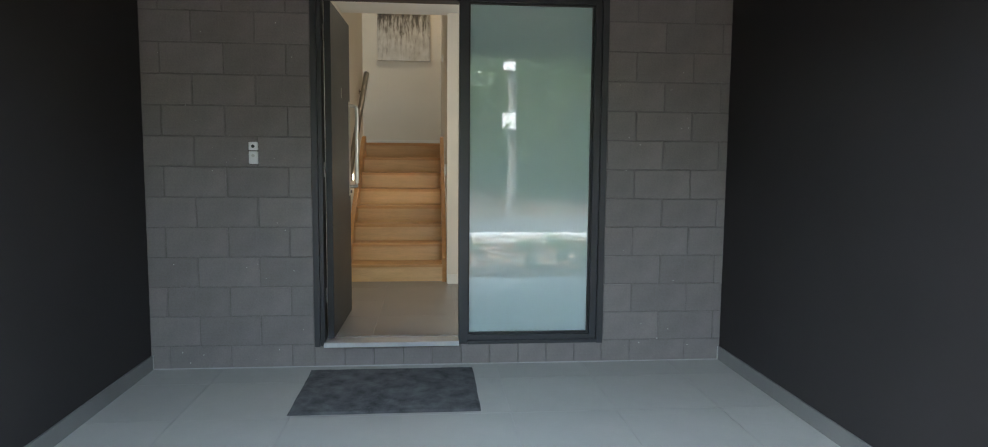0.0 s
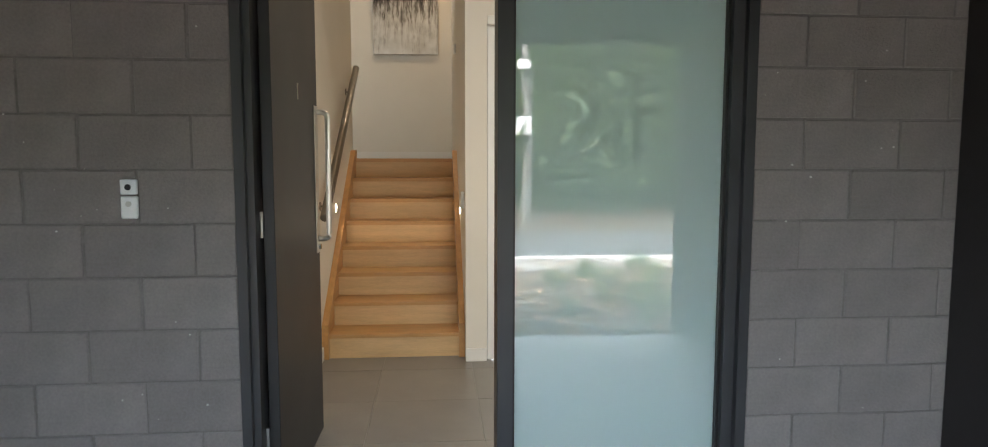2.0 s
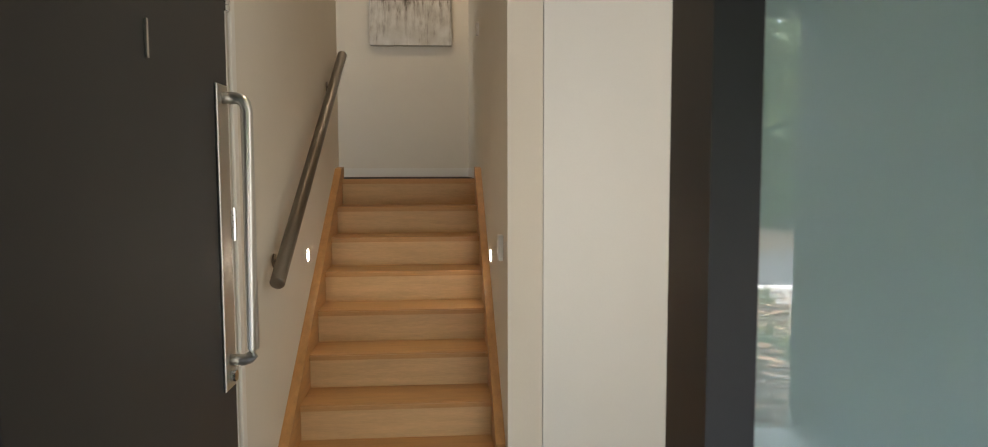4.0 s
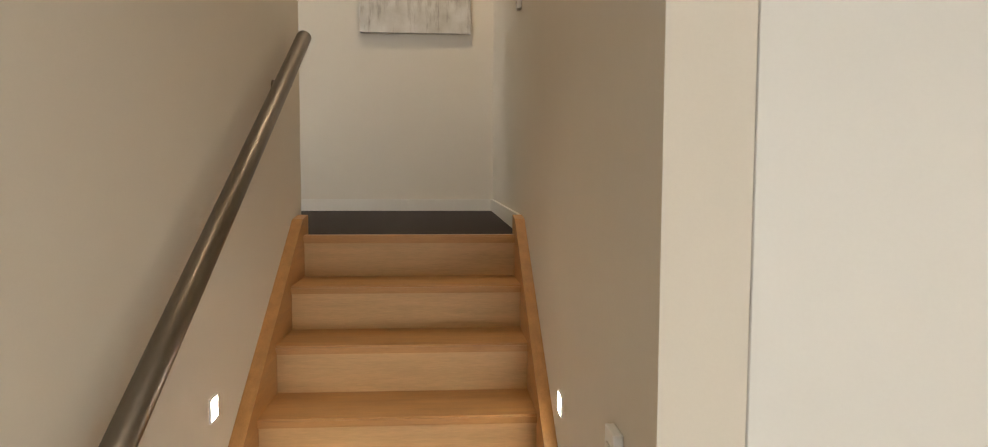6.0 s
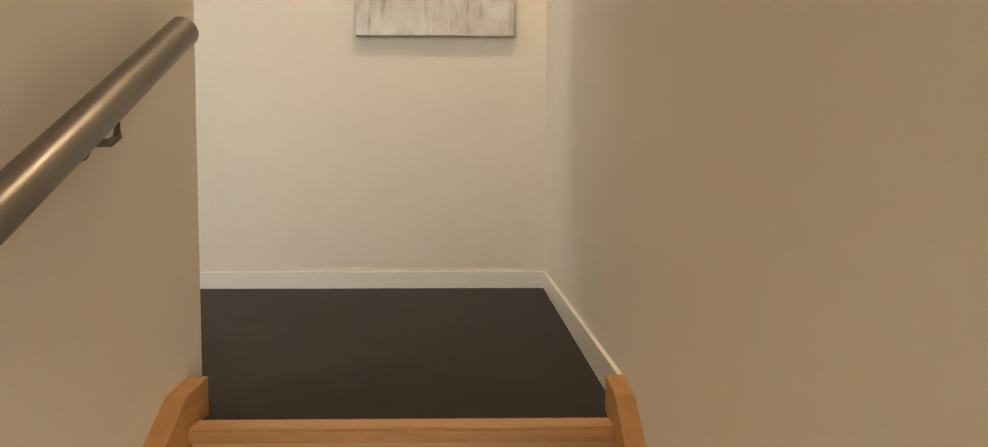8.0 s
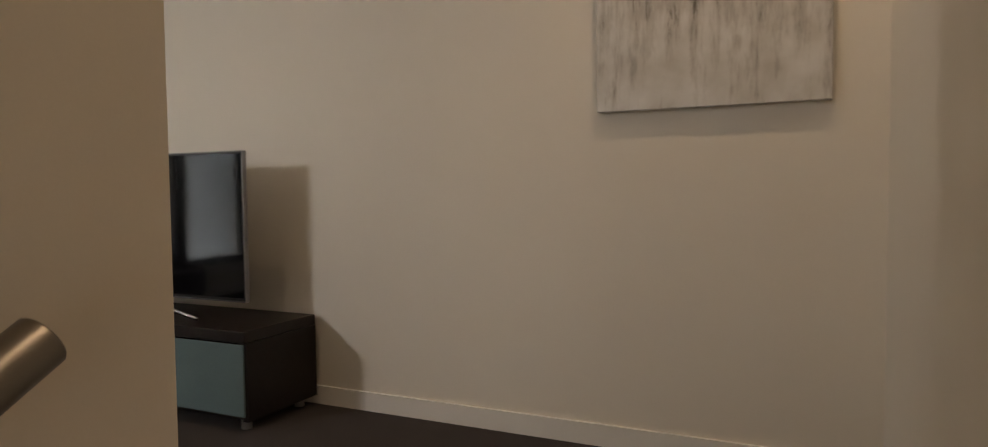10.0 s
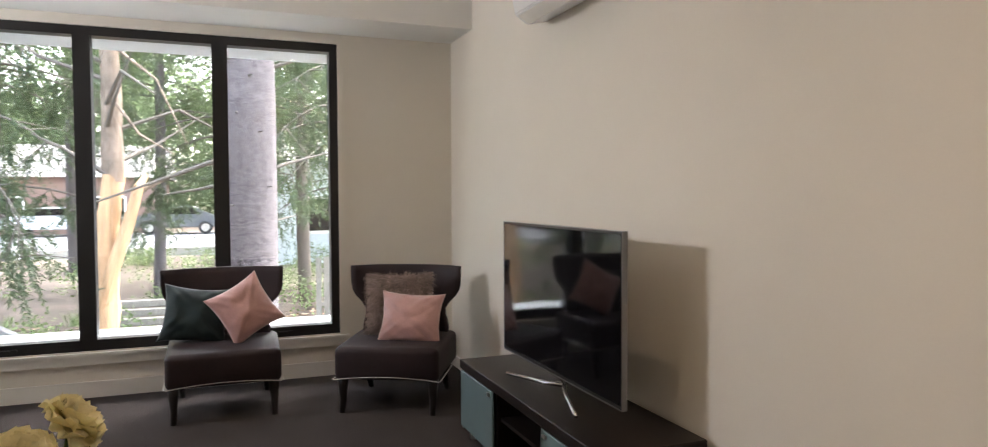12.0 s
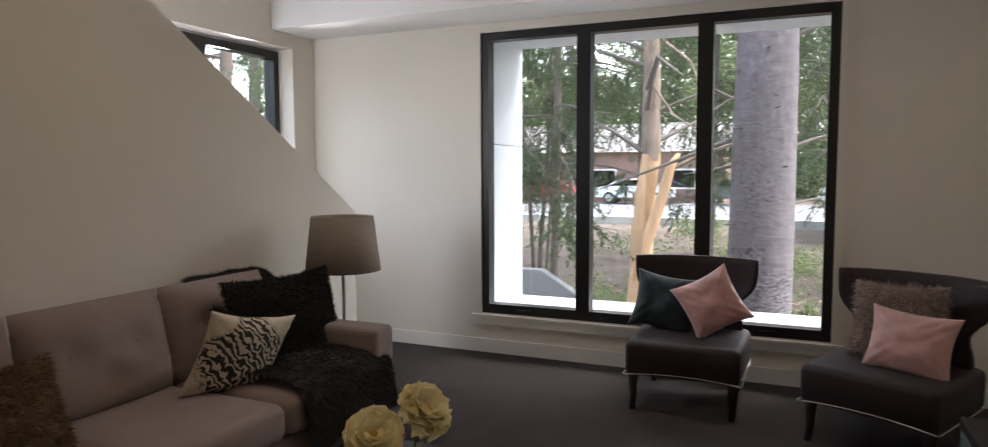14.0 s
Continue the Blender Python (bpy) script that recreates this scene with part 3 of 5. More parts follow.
# ---- hall ----
hall_floor = structure("floor_hall", boxes((XL - 0.3, HXR, 0.15, YS + 0.35, -0.3, -0.006)), M["grout"], "grout bed under the hall tiles")
structure("ceiling_hall", boxes((XL, HXR, 0.205, YH, 2.6, 2.72), (XL, XR, YH, YS, 2.6, 2.72)), M["ceiling"], "flat white hall ceiling")
structure("wall_hall_east", boxes((HXR, HXR + 0.15, 0.19, YS + 0.1, -0.3, 2.72)), M["plaster"], "plain hall end wall")
DX0, DX1, DZ = 1.012, 1.800, 2.285        # store door opening
structure("wall_hall_north", prism_y(bmesh.new(), [(XR, -0.2), (DX0 - 0.001, -0.2), (DX0 - 0.001, DZ + 0.02), (DX1 + 0.02, DZ + 0.02),
                                                   (DX1 + 0.02, -0.2), (HXR, -0.2), (HXR, CE), (XR, CE)], YH, YH + 0.12), M["plaster"], "off-white plastered hall wall with a doorway")


def flush_door(name, m, w, h, label):
    """A flush leaf set back in its frame; local x across, y to the back, z up from the floor."""
    th = thing(name, m, label, "door")
    th["kind"] = "structure"
    part("frame", boxes((-0.02, 0.0, 0.006, 0.11, 0, h + 0.02), (w, w + 0.02, 0.006, 0.11, 0, h + 0.02), (0, w, 0.006, 0.11, h, h + 0.02)), M["trim"], th)
    arch = boxes((-0.058, -0.012, -0.014, -0.001, 0, h + 0.06), (w + 0.012, w + 0.058, -0.014, -0.001, 0, h + 0.06), (-0.012, w + 0.012, -0.014, -0.001, h + 0.012, h + 0.06))
    bmesh.ops.bevel(arch, geom=arch.edges[:], offset=0.003, segments=1, affect="EDGES")
    part("architrave", arch, M["trim"], th)
    part("leaf", soft_box(0.003, w - 0.003, 0.052, 0.09, 0.008, h - 0.003, 0.0015, 1), M["doorwhite"], th)
    return th


def store_door():
    """Leaf flush with the wall's face, a bare shadow gap on the hinge side, an architrave on the lock side."""
    w, h = DX1 - DX0, DZ
    th = thing("door_1", pose(DX0, YH, 0), "closed white flush door with chrome lever and deadlock", "door")
    th["kind"] = "structure"
    part("frame", boxes((-0.0005, 0.03, 0.045, 0.11, 0, h + 0.019), (w + 0.001, w + 0.0195, 0.004, 0.11, 0, h + 0.019), (0.03, w, 0.045, 0.11, h, h + 0.019)), M["trim"], th)
    arch = boxes((w + 0.010, w + 0.030, -0.012, -0.001, 0, h + 0.07), (w + 0.030, w + 0.058, -0.020, -0.001, 0, h + 0.07), (w + 0.058, w + 0.073, -0.014, -0.001, 0, h + 0.07),
                 (0.0, w + 0.010, -0.016, -0.001, h + 0.012, h + 0.07))
    bmesh.ops.bevel(arch, geom=arch.edges[:], offset=0.003, segments=1, affect="EDGES")
    part("architrave", arch, M["trim"], th)
    leaf = part("leaf", soft_box(0.0012, w - 0.003, -0.001, 0.038, 0.008, h - 0.003, 0.002, 1), M["doorwhite"], th)
    x = w - 0.056
    bm = bmesh.new()
    tube(bm, [(x, -0.0015, 1.172), (x, -0.012, 1.172), (x, -0.018, 1.172)], [0.030, 0.030, 0.022], 24)
    part("deadlock", bm, M["chrome"], leaf, "round chrome deadlock", True)
    bm = bmesh.new()
    tube(bm, [(x, -0.0015, 1.080), (x, -0.010, 1.080)], 0.027, 24)
    tube(bm, [(x, -0.009, 1.080), (x, -0.049, 1.080)], 0.009, 12)
    tube(bm, [(x + 0.03, -0.045, 1.081), (x, -0.051, 1.081), (x - 0.055, -0.049, 1.080), (x - 0.085, -0.041, 1.078)], [0.007, 0.010, 0.008, 0.006], 10)
    part("lever", bm, M["chrome"], leaf, "chrome lever handle", True)


store_door()

# side door, hinged beside the stair
SY0, SY1 = 0.87, 1.69
WT = 0.11                                 # stair wall thickness
YE = 4.245                                # free end of the stair wall
structure("wall_stair_west", boxes((XL - WT, XL, 0.19, SY0 - 0.02, -0.3, CE), (XL - WT, XL, SY1 + 0.02, YE, -0.3, CE),
                                   (XL - WT, XL, SY0 - 0.02, SY1 + 0.02, DZ + 0.02, CE)), M["plaster"], "off-white plastered wall beside the stair, free end at the landing")
d2 = flush_door("door_2", pose(XL, SY0, 0, 0, 0, 90), SY1 - SY0, DZ, "closed white flush side door in the hall")
bm = bmesh.new()
for z in (0.22, 1.225, 2.0):
    for k in range(5):
        tube(bm, [(SY1 - SY0 - 0.006, -0.008, z + k * 0.021), (SY1 - SY0 - 0.006, -0.008, z + k * 0.021 + 0.0185)], 0.0088, 12)
    tube(bm, [(SY1 - SY0 - 0.006, -0.008, z - 0.005), (SY1 - SY0 - 0.006, -0.008, z + 0.110)], 0.0055, 10)
    bx(bm, SY1 - SY0 - 0.03, SY1 - SY0 - 0.008, 0.0005, 0.003, z, z + 0.1)
    bx(bm, SY1 - SY0 - 0.004, SY1 - SY0 + 0.008, -0.002, 0.0, z, z + 0.1)
part("hinge", bm, M["chrome"], d2, "chrome butt hinge")
structure("baseboard_hall", boxes((XR + 0.001, DX0 - 0.004, YH - 0.013, YH - 0.001, 0, 0.09), (DX1 + 0.075, HXR, YH - 0.013, YH - 0.001, 0, 0.09),
                                  (XL + 0.001, XL + 0.013, SY1 + 0.06, YS - 0.01, 0, 0.09)), M["trim"], "white skirting in the hall")
structure("wall_stair_east", boxes((XR, XR + 0.12, YH + 0.12, YN, -0.3, CE)), M["plaster"], "off-white plastered stair wall running on along the landing")
structure("wall_over_hall", boxes((XL, XR, YS - 0.1, YS, 2.72, CE)), M["plaster"], "plain wall above the hall ceiling")


# ---- stair ----
def staircase():
    th = thing("staircase", pose(0, 0, 0), "clear-finished oak stair of eight rises with closed stringers", "stairs")
    th["kind"] = "structure"
    x0, x1 = XL + 0.046, XR - 0.043
    for k in range(1, 9):
        y, z = YS + (k - 1) * G, k * H8
        part("riser", boxes((x0, x1, y + 0.020, y + 0.036, z - H8 + (0.0003 if k > 1 else 0), z - 0.0305)), M["oak_riser"], th)
        if k < 8:
            bm = boxes((x0, x1, y, y + G + 0.030, z - 0.030, z))
        else:
            bm = boxes((x0, x1, y, y + 0.060, z - 0.030, z + 0.004))
        front_edges = [e for e in bm.edges if all(abs(v.co.y - y) < 1e-5 for v in e.verts) and abs(e.verts[0].co.z - e.verts[1].co.z) < 1e-5]
        bmesh.ops.bevel(bm, geom=front_edges, offset=0.006, segments=2, affect="EDGES")
        part("tread", bm, M["oak"], th)
    s = H8 / G
    up = 0.075
    ya, yb = YS - 0.012, TOP8 + 0.115
    za, zb = H8 + up, 8 * H8 + up
    prof = [(ya, 0.0), (ya, za - 0.008), (YS, za), (TOP8, zb), (yb, zb + 0.012), (yb, U - 0.25), (YS + 0.7, 0.0)]
    for a, b in ((XL + 0.0005, x0 - 0.0005), (x1 + 0.0005, XR - 0.0005)):
        part("stringer", prism_x(bmesh.new(), prof, a, b), M["oak_string"], th)


staircase()


def handrail():
    th = thing("handrail", pose(0, 0, 0), "round brushed steel handrail on wall brackets", "handrail")
    x = XL + 0.067
    a, b = Vector((x, 2.03, 1.012)), Vector((x, 4.028, 2.237))
    bm = bmesh.new()
    d = (b - a).normalized()
    tube(bm, [a, a + d * 0.003, b - d * 0.003, b], [0.028, 0.0305, 0.0305, 0.028], 28)
    part("rail", bm, M["steel_rail"], th, smooth=True)
    for f in (0.115, 0.865):
        p = a + (b - a) * f
        bm = bmesh.new()
        tube(bm, [(XL + 0.001, p.y, p.z - 0.078), (XL + 0.007, p.y, p.z - 0.078)], 0.031, 22)
        tube(bm, [(XL + 0.006, p.y, p.z - 0.078), (x - 0.012, p.y, p.z - 0.078), (x, p.y, p.z - 0.068), (x, p.y, p.z - 0.0285)], 0.0075, 12)
        part("bracket", bm, M["steel_rail"], th, smooth=False)


handrail()


def step_light(x, y, z, side):
    th = thing("step_light", pose(x, y, z), "small glowing recessed step light in the stair wall", "light", "step lights")
    part("lens", boxes((min(0, side * 0.004), max(0, side * 0.004), -0.026, 0.026, -0.029, 0.029)), M["step_glow"], th)
    part("rim", boxes(*[(min(0, side * 0.006), max(0, side * 0.006), *b) for b in ((-0.031, -0.0265, -0.034, 0.034), (0.0265, 0.031, -0.034, 0.034),
                                                                                  (-0.026, 0.026, -0.034, -0.0295), (-0.026, 0.026, 0.0295, 0.034))]), M["white_plastic"], th)


step_light(XL + 0.0005, 3.0, 1.01, 1)
step_light(XR - 0.0005, 3.05, 0.988, -1)


def wall_plate(name, m, w, h, label, rockers):
    th = thing(name, m, label, "switch")
    part("plate", soft_box(-w / 2, w / 2, -0.021, 0, -h / 2, h / 2, 0.003), M["white_plastic"], th)
    for r in range(rockers):
        z = (r - (rockers - 1) / 2) * 0.035
        part("rocker", soft_box(-0.011, 0.011, -0.0255, -0.0205, z - 0.013, z + 0.013, 0.002), M["trim"], th)


wall_plate("light_switch", pose(XR - 0.0005, 2.365, 1.11, 0, 0, -90), 0.072, 0.115, "white two-rocker light switch by the stair foot", 2)
wall_plate("wall_sensor", pose(XR - 0.0005, 4.24, 2.46, 0, 0, -90), 0.05, 0.085, "small white sensor plate on the upper stair wall", 1)

# ---- upper level shell ----
structure("floor_living", boxes((XW, XL - WT, YSO, YN, U - 0.25, U), (XL - WT, XR, TOP8 + 0.058, YN, U - 0.25, U)),
          M["carpet"], "charcoal cut-pile carpet on the upper level")
structure("wall_north", boxes((XW - 0.2, XR + 0.12, YN, YN + 0.15, 0.9, CE)), M["plaster"], "long off-white plastered wall behind the television")
WY0, WY1, WZ0, WZ1 = 2.865, 5.262, 1.702, 3.792
structure("wall_west", boxes((XW - 0.2, XW, YSO - 0.2, WY0, 0.9, CE), (XW - 0.2, XW, WY1, YN, 0.9, CE),
                             (XW - 0.2, XW, WY0, WY1, 0.9, WZ0), (XW - 0.2, XW, WY0, WY1, WZ1, CE)), M["plaster"], "off-white window wall of the living room")
VX0, VX1, VZ0, VZ1 = -4.26, -1.75, 2.70, 3.735
structure("wall_south", boxes((XW, VX0 - 0.004, YSO - 0.2, YSO, 0.9, CE), (VX1, XL - WT, YSO - 0.2, YSO, 0.9, CE),
                              (VX0 - 0.004, VX1, YSO - 0.2, YSO, 0.9, VZ0), (VX0 - 0.004, VX1, YSO - 0.2, YSO, VZ1 + 0.015, CE)), M["plaster"], "off-white wall with the high stair window")
structure("ceiling_living", boxes((XW - 0.2, XR + 0.12, YSO - 0.2, YN + 0.15, CE, CE + 0.15)), M["ceiling"], "flat white upper ceiling")
structure("ceiling_bulkhead", boxes((XW, -4.03, YSO, YN, 3.862, CE)), M["ceiling"], "dropped plaster bulkhead over the window wall")
YB = 2.25                                 # balustrade wall face
bm = prism_y(bmesh.new(), [(-3.76, U), (-3.76, 2.505), (-1.05, 4.35), (XL - WT, 4.35), (XL - WT, U)], YB - 0.1, YB)
structure("wall_balustrade", bm, M["plaster"], "solid plastered balustrade with a raking top edge")
structure("baseboard_upper", boxes((XW + 0.013, -2.96, YN - 0.013, YN - 0.0005, U, U + 0.085), (-2.96, XR - 0.013, YN - 0.013, YN - 0.0005, U, U + 0.085),
                                   (XW + 0.0005, XW + 0.013, YSO, YN - 0.0005, U, U + 0.105), (XR - 0.013, XR - 0.0005, TOP8 + 0.117, YN - 0.0005, U, U + 0.085),
                                   (-3.74, XL - WT, YB + 0.0005, YB + 0.013, U, U + 0.09)), M["trim"], "white skirting board on the upper level")


def aluminium_window(name, m, w, h, mullions, label, catches=()):
    """Local x across, y inward, z up; the frame is 0.1 deep."""
    th = thing(name, m, label, "window")
    th["kind"] = "structure"
    f, k = 0.058, M["black_frame"]
    part("window_frame", boxes((0, f, -0.05, 0.05, 0, h), (w - f, w, -0.05, 0.05, 0, h), (f, w - f, -0.05, 0.05, 0, f + 0.012), (f, w - f, -0.05, 0.05, h - f, h)), k, th)
    edges = [f] + [c for a, b in mullions for c in (a, b)] + [w - f]
    for a, b in mullions:
        part("mullion", boxes((a, b, -0.05, 0.05, f + 0.012, h - f)), k, th)
    for a, b in zip(edges[::2], edges[1::2]):
        p = part("pane", boxes((a, b, -0.004, 0.004, f + 0.012, h - f)), M["glass"], th)
        p.visible_shadow = False
    for c in catches:
        bm = boxes((c - 0.05, c + 0.05, 0.0505, 0.060, 0.028, 0.042), (c - 0.012, c + 0.05, 0.060, 0.072, 0.031, 0.039))
        part("catch", bm, k, th)
    return th


aluminium_window("window_1", pose(XW - 0.055, WY1, WZ0, 0, 0, -90), WY1 - WY0, WZ1 - WZ0,
                 [(WY1 - 4.523, WY1 - 4.423), (WY1 - 3.703, WY1 - 3.603)], "black aluminium three-pane living room window", (0.38, 2.05))
aluminium_window("window_2", pose(VX0, YSO - 0.19, VZ0), VX1 - VX0, VZ1 - VZ0, [(0.75, 0.86)], "black aluminium high window above the stair")
structure("trim_window", boxes((XW + 0.0005, XW + 0.012, WY0 - 0.045, WY0 - 0.001, WZ0 - 0.025, WZ1 + 0.03), (XW + 0.0005, XW + 0.012, WY1 + 0.001, WY1 + 0.045, WZ0 - 0.025, WZ1 + 0.03),
                               (XW + 0.0005, XW + 0.012, WY0 - 0.001, WY1 + 0.001, WZ1 + 0.001, WZ1 + 0.03)), M["plaster"], "slim plaster reveal bead round the window")
structure("trim_sill", boxes((XW + 0.0005, XW + 0.022, WY0 - 0.07, WY1 + 0.07, WZ0 - 0.085, WZ0 - 0.026), (XW + 0.0005, XW + 0.038, WY0 - 0.07, WY1 + 0.07, WZ0 - 0.0255, WZ0 - 0.008)),
          M["trim"], "white painted window sill and apron")
structure("window_surround", boxes((-5.34, XW - 0.2, WY0 - 0.16, WY0 + 0.005, 2.985, 3.96), (-5.34, XW - 0.2, WY0 - 0.16, WY0 + 0.005, 1.40, 2.979),
                                   (-5.34, XW - 0.2, WY0 + 0.0055, WY1 + 0.6, 3.80, 3.96), (-5.34, XW - 0.2, WY0 + 0.0055, WY1 + 0.6, 1.50, 1.70),
                                   (-5.34, XW - 0.2, WY1 + 0.45, WY1 + 0.6, 1.7005, 3.7995)), M["white_panel"], "white clad box projecting round the window")


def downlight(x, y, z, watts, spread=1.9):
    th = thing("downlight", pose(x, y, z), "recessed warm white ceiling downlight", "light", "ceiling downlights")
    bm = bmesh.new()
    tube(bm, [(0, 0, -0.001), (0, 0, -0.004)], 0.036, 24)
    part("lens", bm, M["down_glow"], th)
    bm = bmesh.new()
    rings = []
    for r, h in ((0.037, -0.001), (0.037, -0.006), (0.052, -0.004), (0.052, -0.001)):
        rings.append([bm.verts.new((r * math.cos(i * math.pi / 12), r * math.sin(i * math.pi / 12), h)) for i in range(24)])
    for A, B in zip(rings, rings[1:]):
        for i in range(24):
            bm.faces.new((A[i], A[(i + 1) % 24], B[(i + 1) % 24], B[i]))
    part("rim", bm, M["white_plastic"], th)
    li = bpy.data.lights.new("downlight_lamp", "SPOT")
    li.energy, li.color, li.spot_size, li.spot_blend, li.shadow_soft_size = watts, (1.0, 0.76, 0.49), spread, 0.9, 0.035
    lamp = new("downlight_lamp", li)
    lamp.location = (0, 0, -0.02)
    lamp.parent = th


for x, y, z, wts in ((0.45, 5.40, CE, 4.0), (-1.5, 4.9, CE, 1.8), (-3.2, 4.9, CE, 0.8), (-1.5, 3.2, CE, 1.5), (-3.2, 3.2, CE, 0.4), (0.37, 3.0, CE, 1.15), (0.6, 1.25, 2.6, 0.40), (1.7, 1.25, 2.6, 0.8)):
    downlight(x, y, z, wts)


# ---- landing and living room things ----
def painting():
    th = thing("abstract_painting", pose(-0.088, YN - 0.0005, 2.668), "abstract canvas of dark drips on grey and white", "painting")
    w, h = 0.785, 0.775
    part("canvas", soft_box(0, w, -0.036, -0.002, 0, h, 0.003), M["canvas"], th)
    part("hanger", boxes((0.1, w - 0.1, -0.002, 0, h - 0.06, h - 0.02)), M["bare_wood"], th)


painting()


def pillow(w, h, t, n=28, seed=0, wrinkle=0.0055):
    """A stuffed square cushion with pinched corners; lies in local x and z, bulging along y."""
    bm = bmesh.new()
    rng = random.Random(seed)
    ph = rng.uniform(0, 9)
    sides = []
    for s in (-1, 1):
        grid = []
        for j in range(n + 1):
            row = []
            for i in range(n + 1):
                u, v = 2 * i / n - 1, 2 * j / n - 1
                full = max(0.0, (1 - abs(u) ** 2.4) * (1 - abs(v) ** 2.4)) ** 0.6
                x = w / 2 * u * (1 - 0.125 * (1 - v * v) * abs(u) ** 2)
                z = h / 2 * v * (1 - 0.125 * (1 - u * u) * abs(v) ** 2)
                cr = noise.noise(Vector((u * 2.2 + ph, v * 2.2, s))) * wrinkle * 2 + (math.sin((u + v) * 9 + ph) + math.sin((abs(u) - abs(v)) * 16 + ph)) * wrinkle * (abs(u * v) ** 0.6) + math.sin(u * 26 + ph) * wrinkle * 0.7 * abs(v) ** 5
                row.append(bm.verts.new((x, s * (t / 2 * full + cr * full), z)))
            grid.append(row)
        for j in range(n):
            for i in range(n):
                q = (grid[j][i], grid[j][i + 1], grid[j + 1][i + 1], grid[j + 1][i])
                bm.faces.new(q if s < 0 else q[::-1])
        sides.append(grid)
    bmesh.ops.remove_doubles(bm, verts=bm.verts[:], dist=0.0006)
    return bm


def cushion(name, m, w, h, t, material, label, seed):
    ob = mesh_ob(name, pillow(w, h, t, seed=seed, n=36, wrinkle=0.0085), material, True)
    ob.matrix_world = m
    return tagged(ob, label, "cushion")


def strands(points, length, width, seed, droop=0.3):
    """Short tapering hairs on (place, normal) pairs."""
    rng = random.Random(seed)
    vs, fs = [], []
    for p, nrm in points:
        d = (Vector(nrm) + Vector((rng.uniform(-0.6, 0.6), rng.uniform(-0.6, 0.6), rng.uniform(-0.6, 0.4) - droop))).normalized()
        a = d.orthogonal().normalized()
        a.rotate(Matrix.Rotation(rng.uniform(0, 6.28), 3, d))
        l, w = length * rng.uniform(0.5, 1.2), width * rng.uniform(0.6, 1.3)
        p = Vector(p)
        i = len(vs)
        vs += [p - a * w, p + a * w, p + d * l + Vector((0, 0, -droop * l * 0.3))]
        fs.append((i, i + 1, i + 2))
    return vs, fs


def surface_points(ob, count, seed, outward=False):
    rng = random.Random(seed)
    me = ob.data
    polys = list(me.polygons)
    w = [p.area for p in polys]
    out = []
    for p in rng.choices(polys, w, k=count):
        c = [me.vertices[i].co for i in p.vertices]
        u, v = rng.random(), rng.random()
        q = c[0].lerp(c[1], u).lerp(c[-1].lerp(c[2 if len(c) > 3 else 1], u), v)
        nrm = p.normal.copy()
        if outward and nrm.y * q.y < 0:
            nrm.negate()
        out.append((q, nrm))
    return out


def fur_cushion(m, w, h, t, material, label, seed, count=9000, length=0.045):
    th = thing("fur_cushion", m, label, "cushion")
    core = part("cover", pillow(w, h, t, seed=seed), material, th, smooth=True)
    vs, fs = strands(surface_points(core, count, seed, True), length, 0.0022, seed)
    raw("fur", vs, fs, material, th)


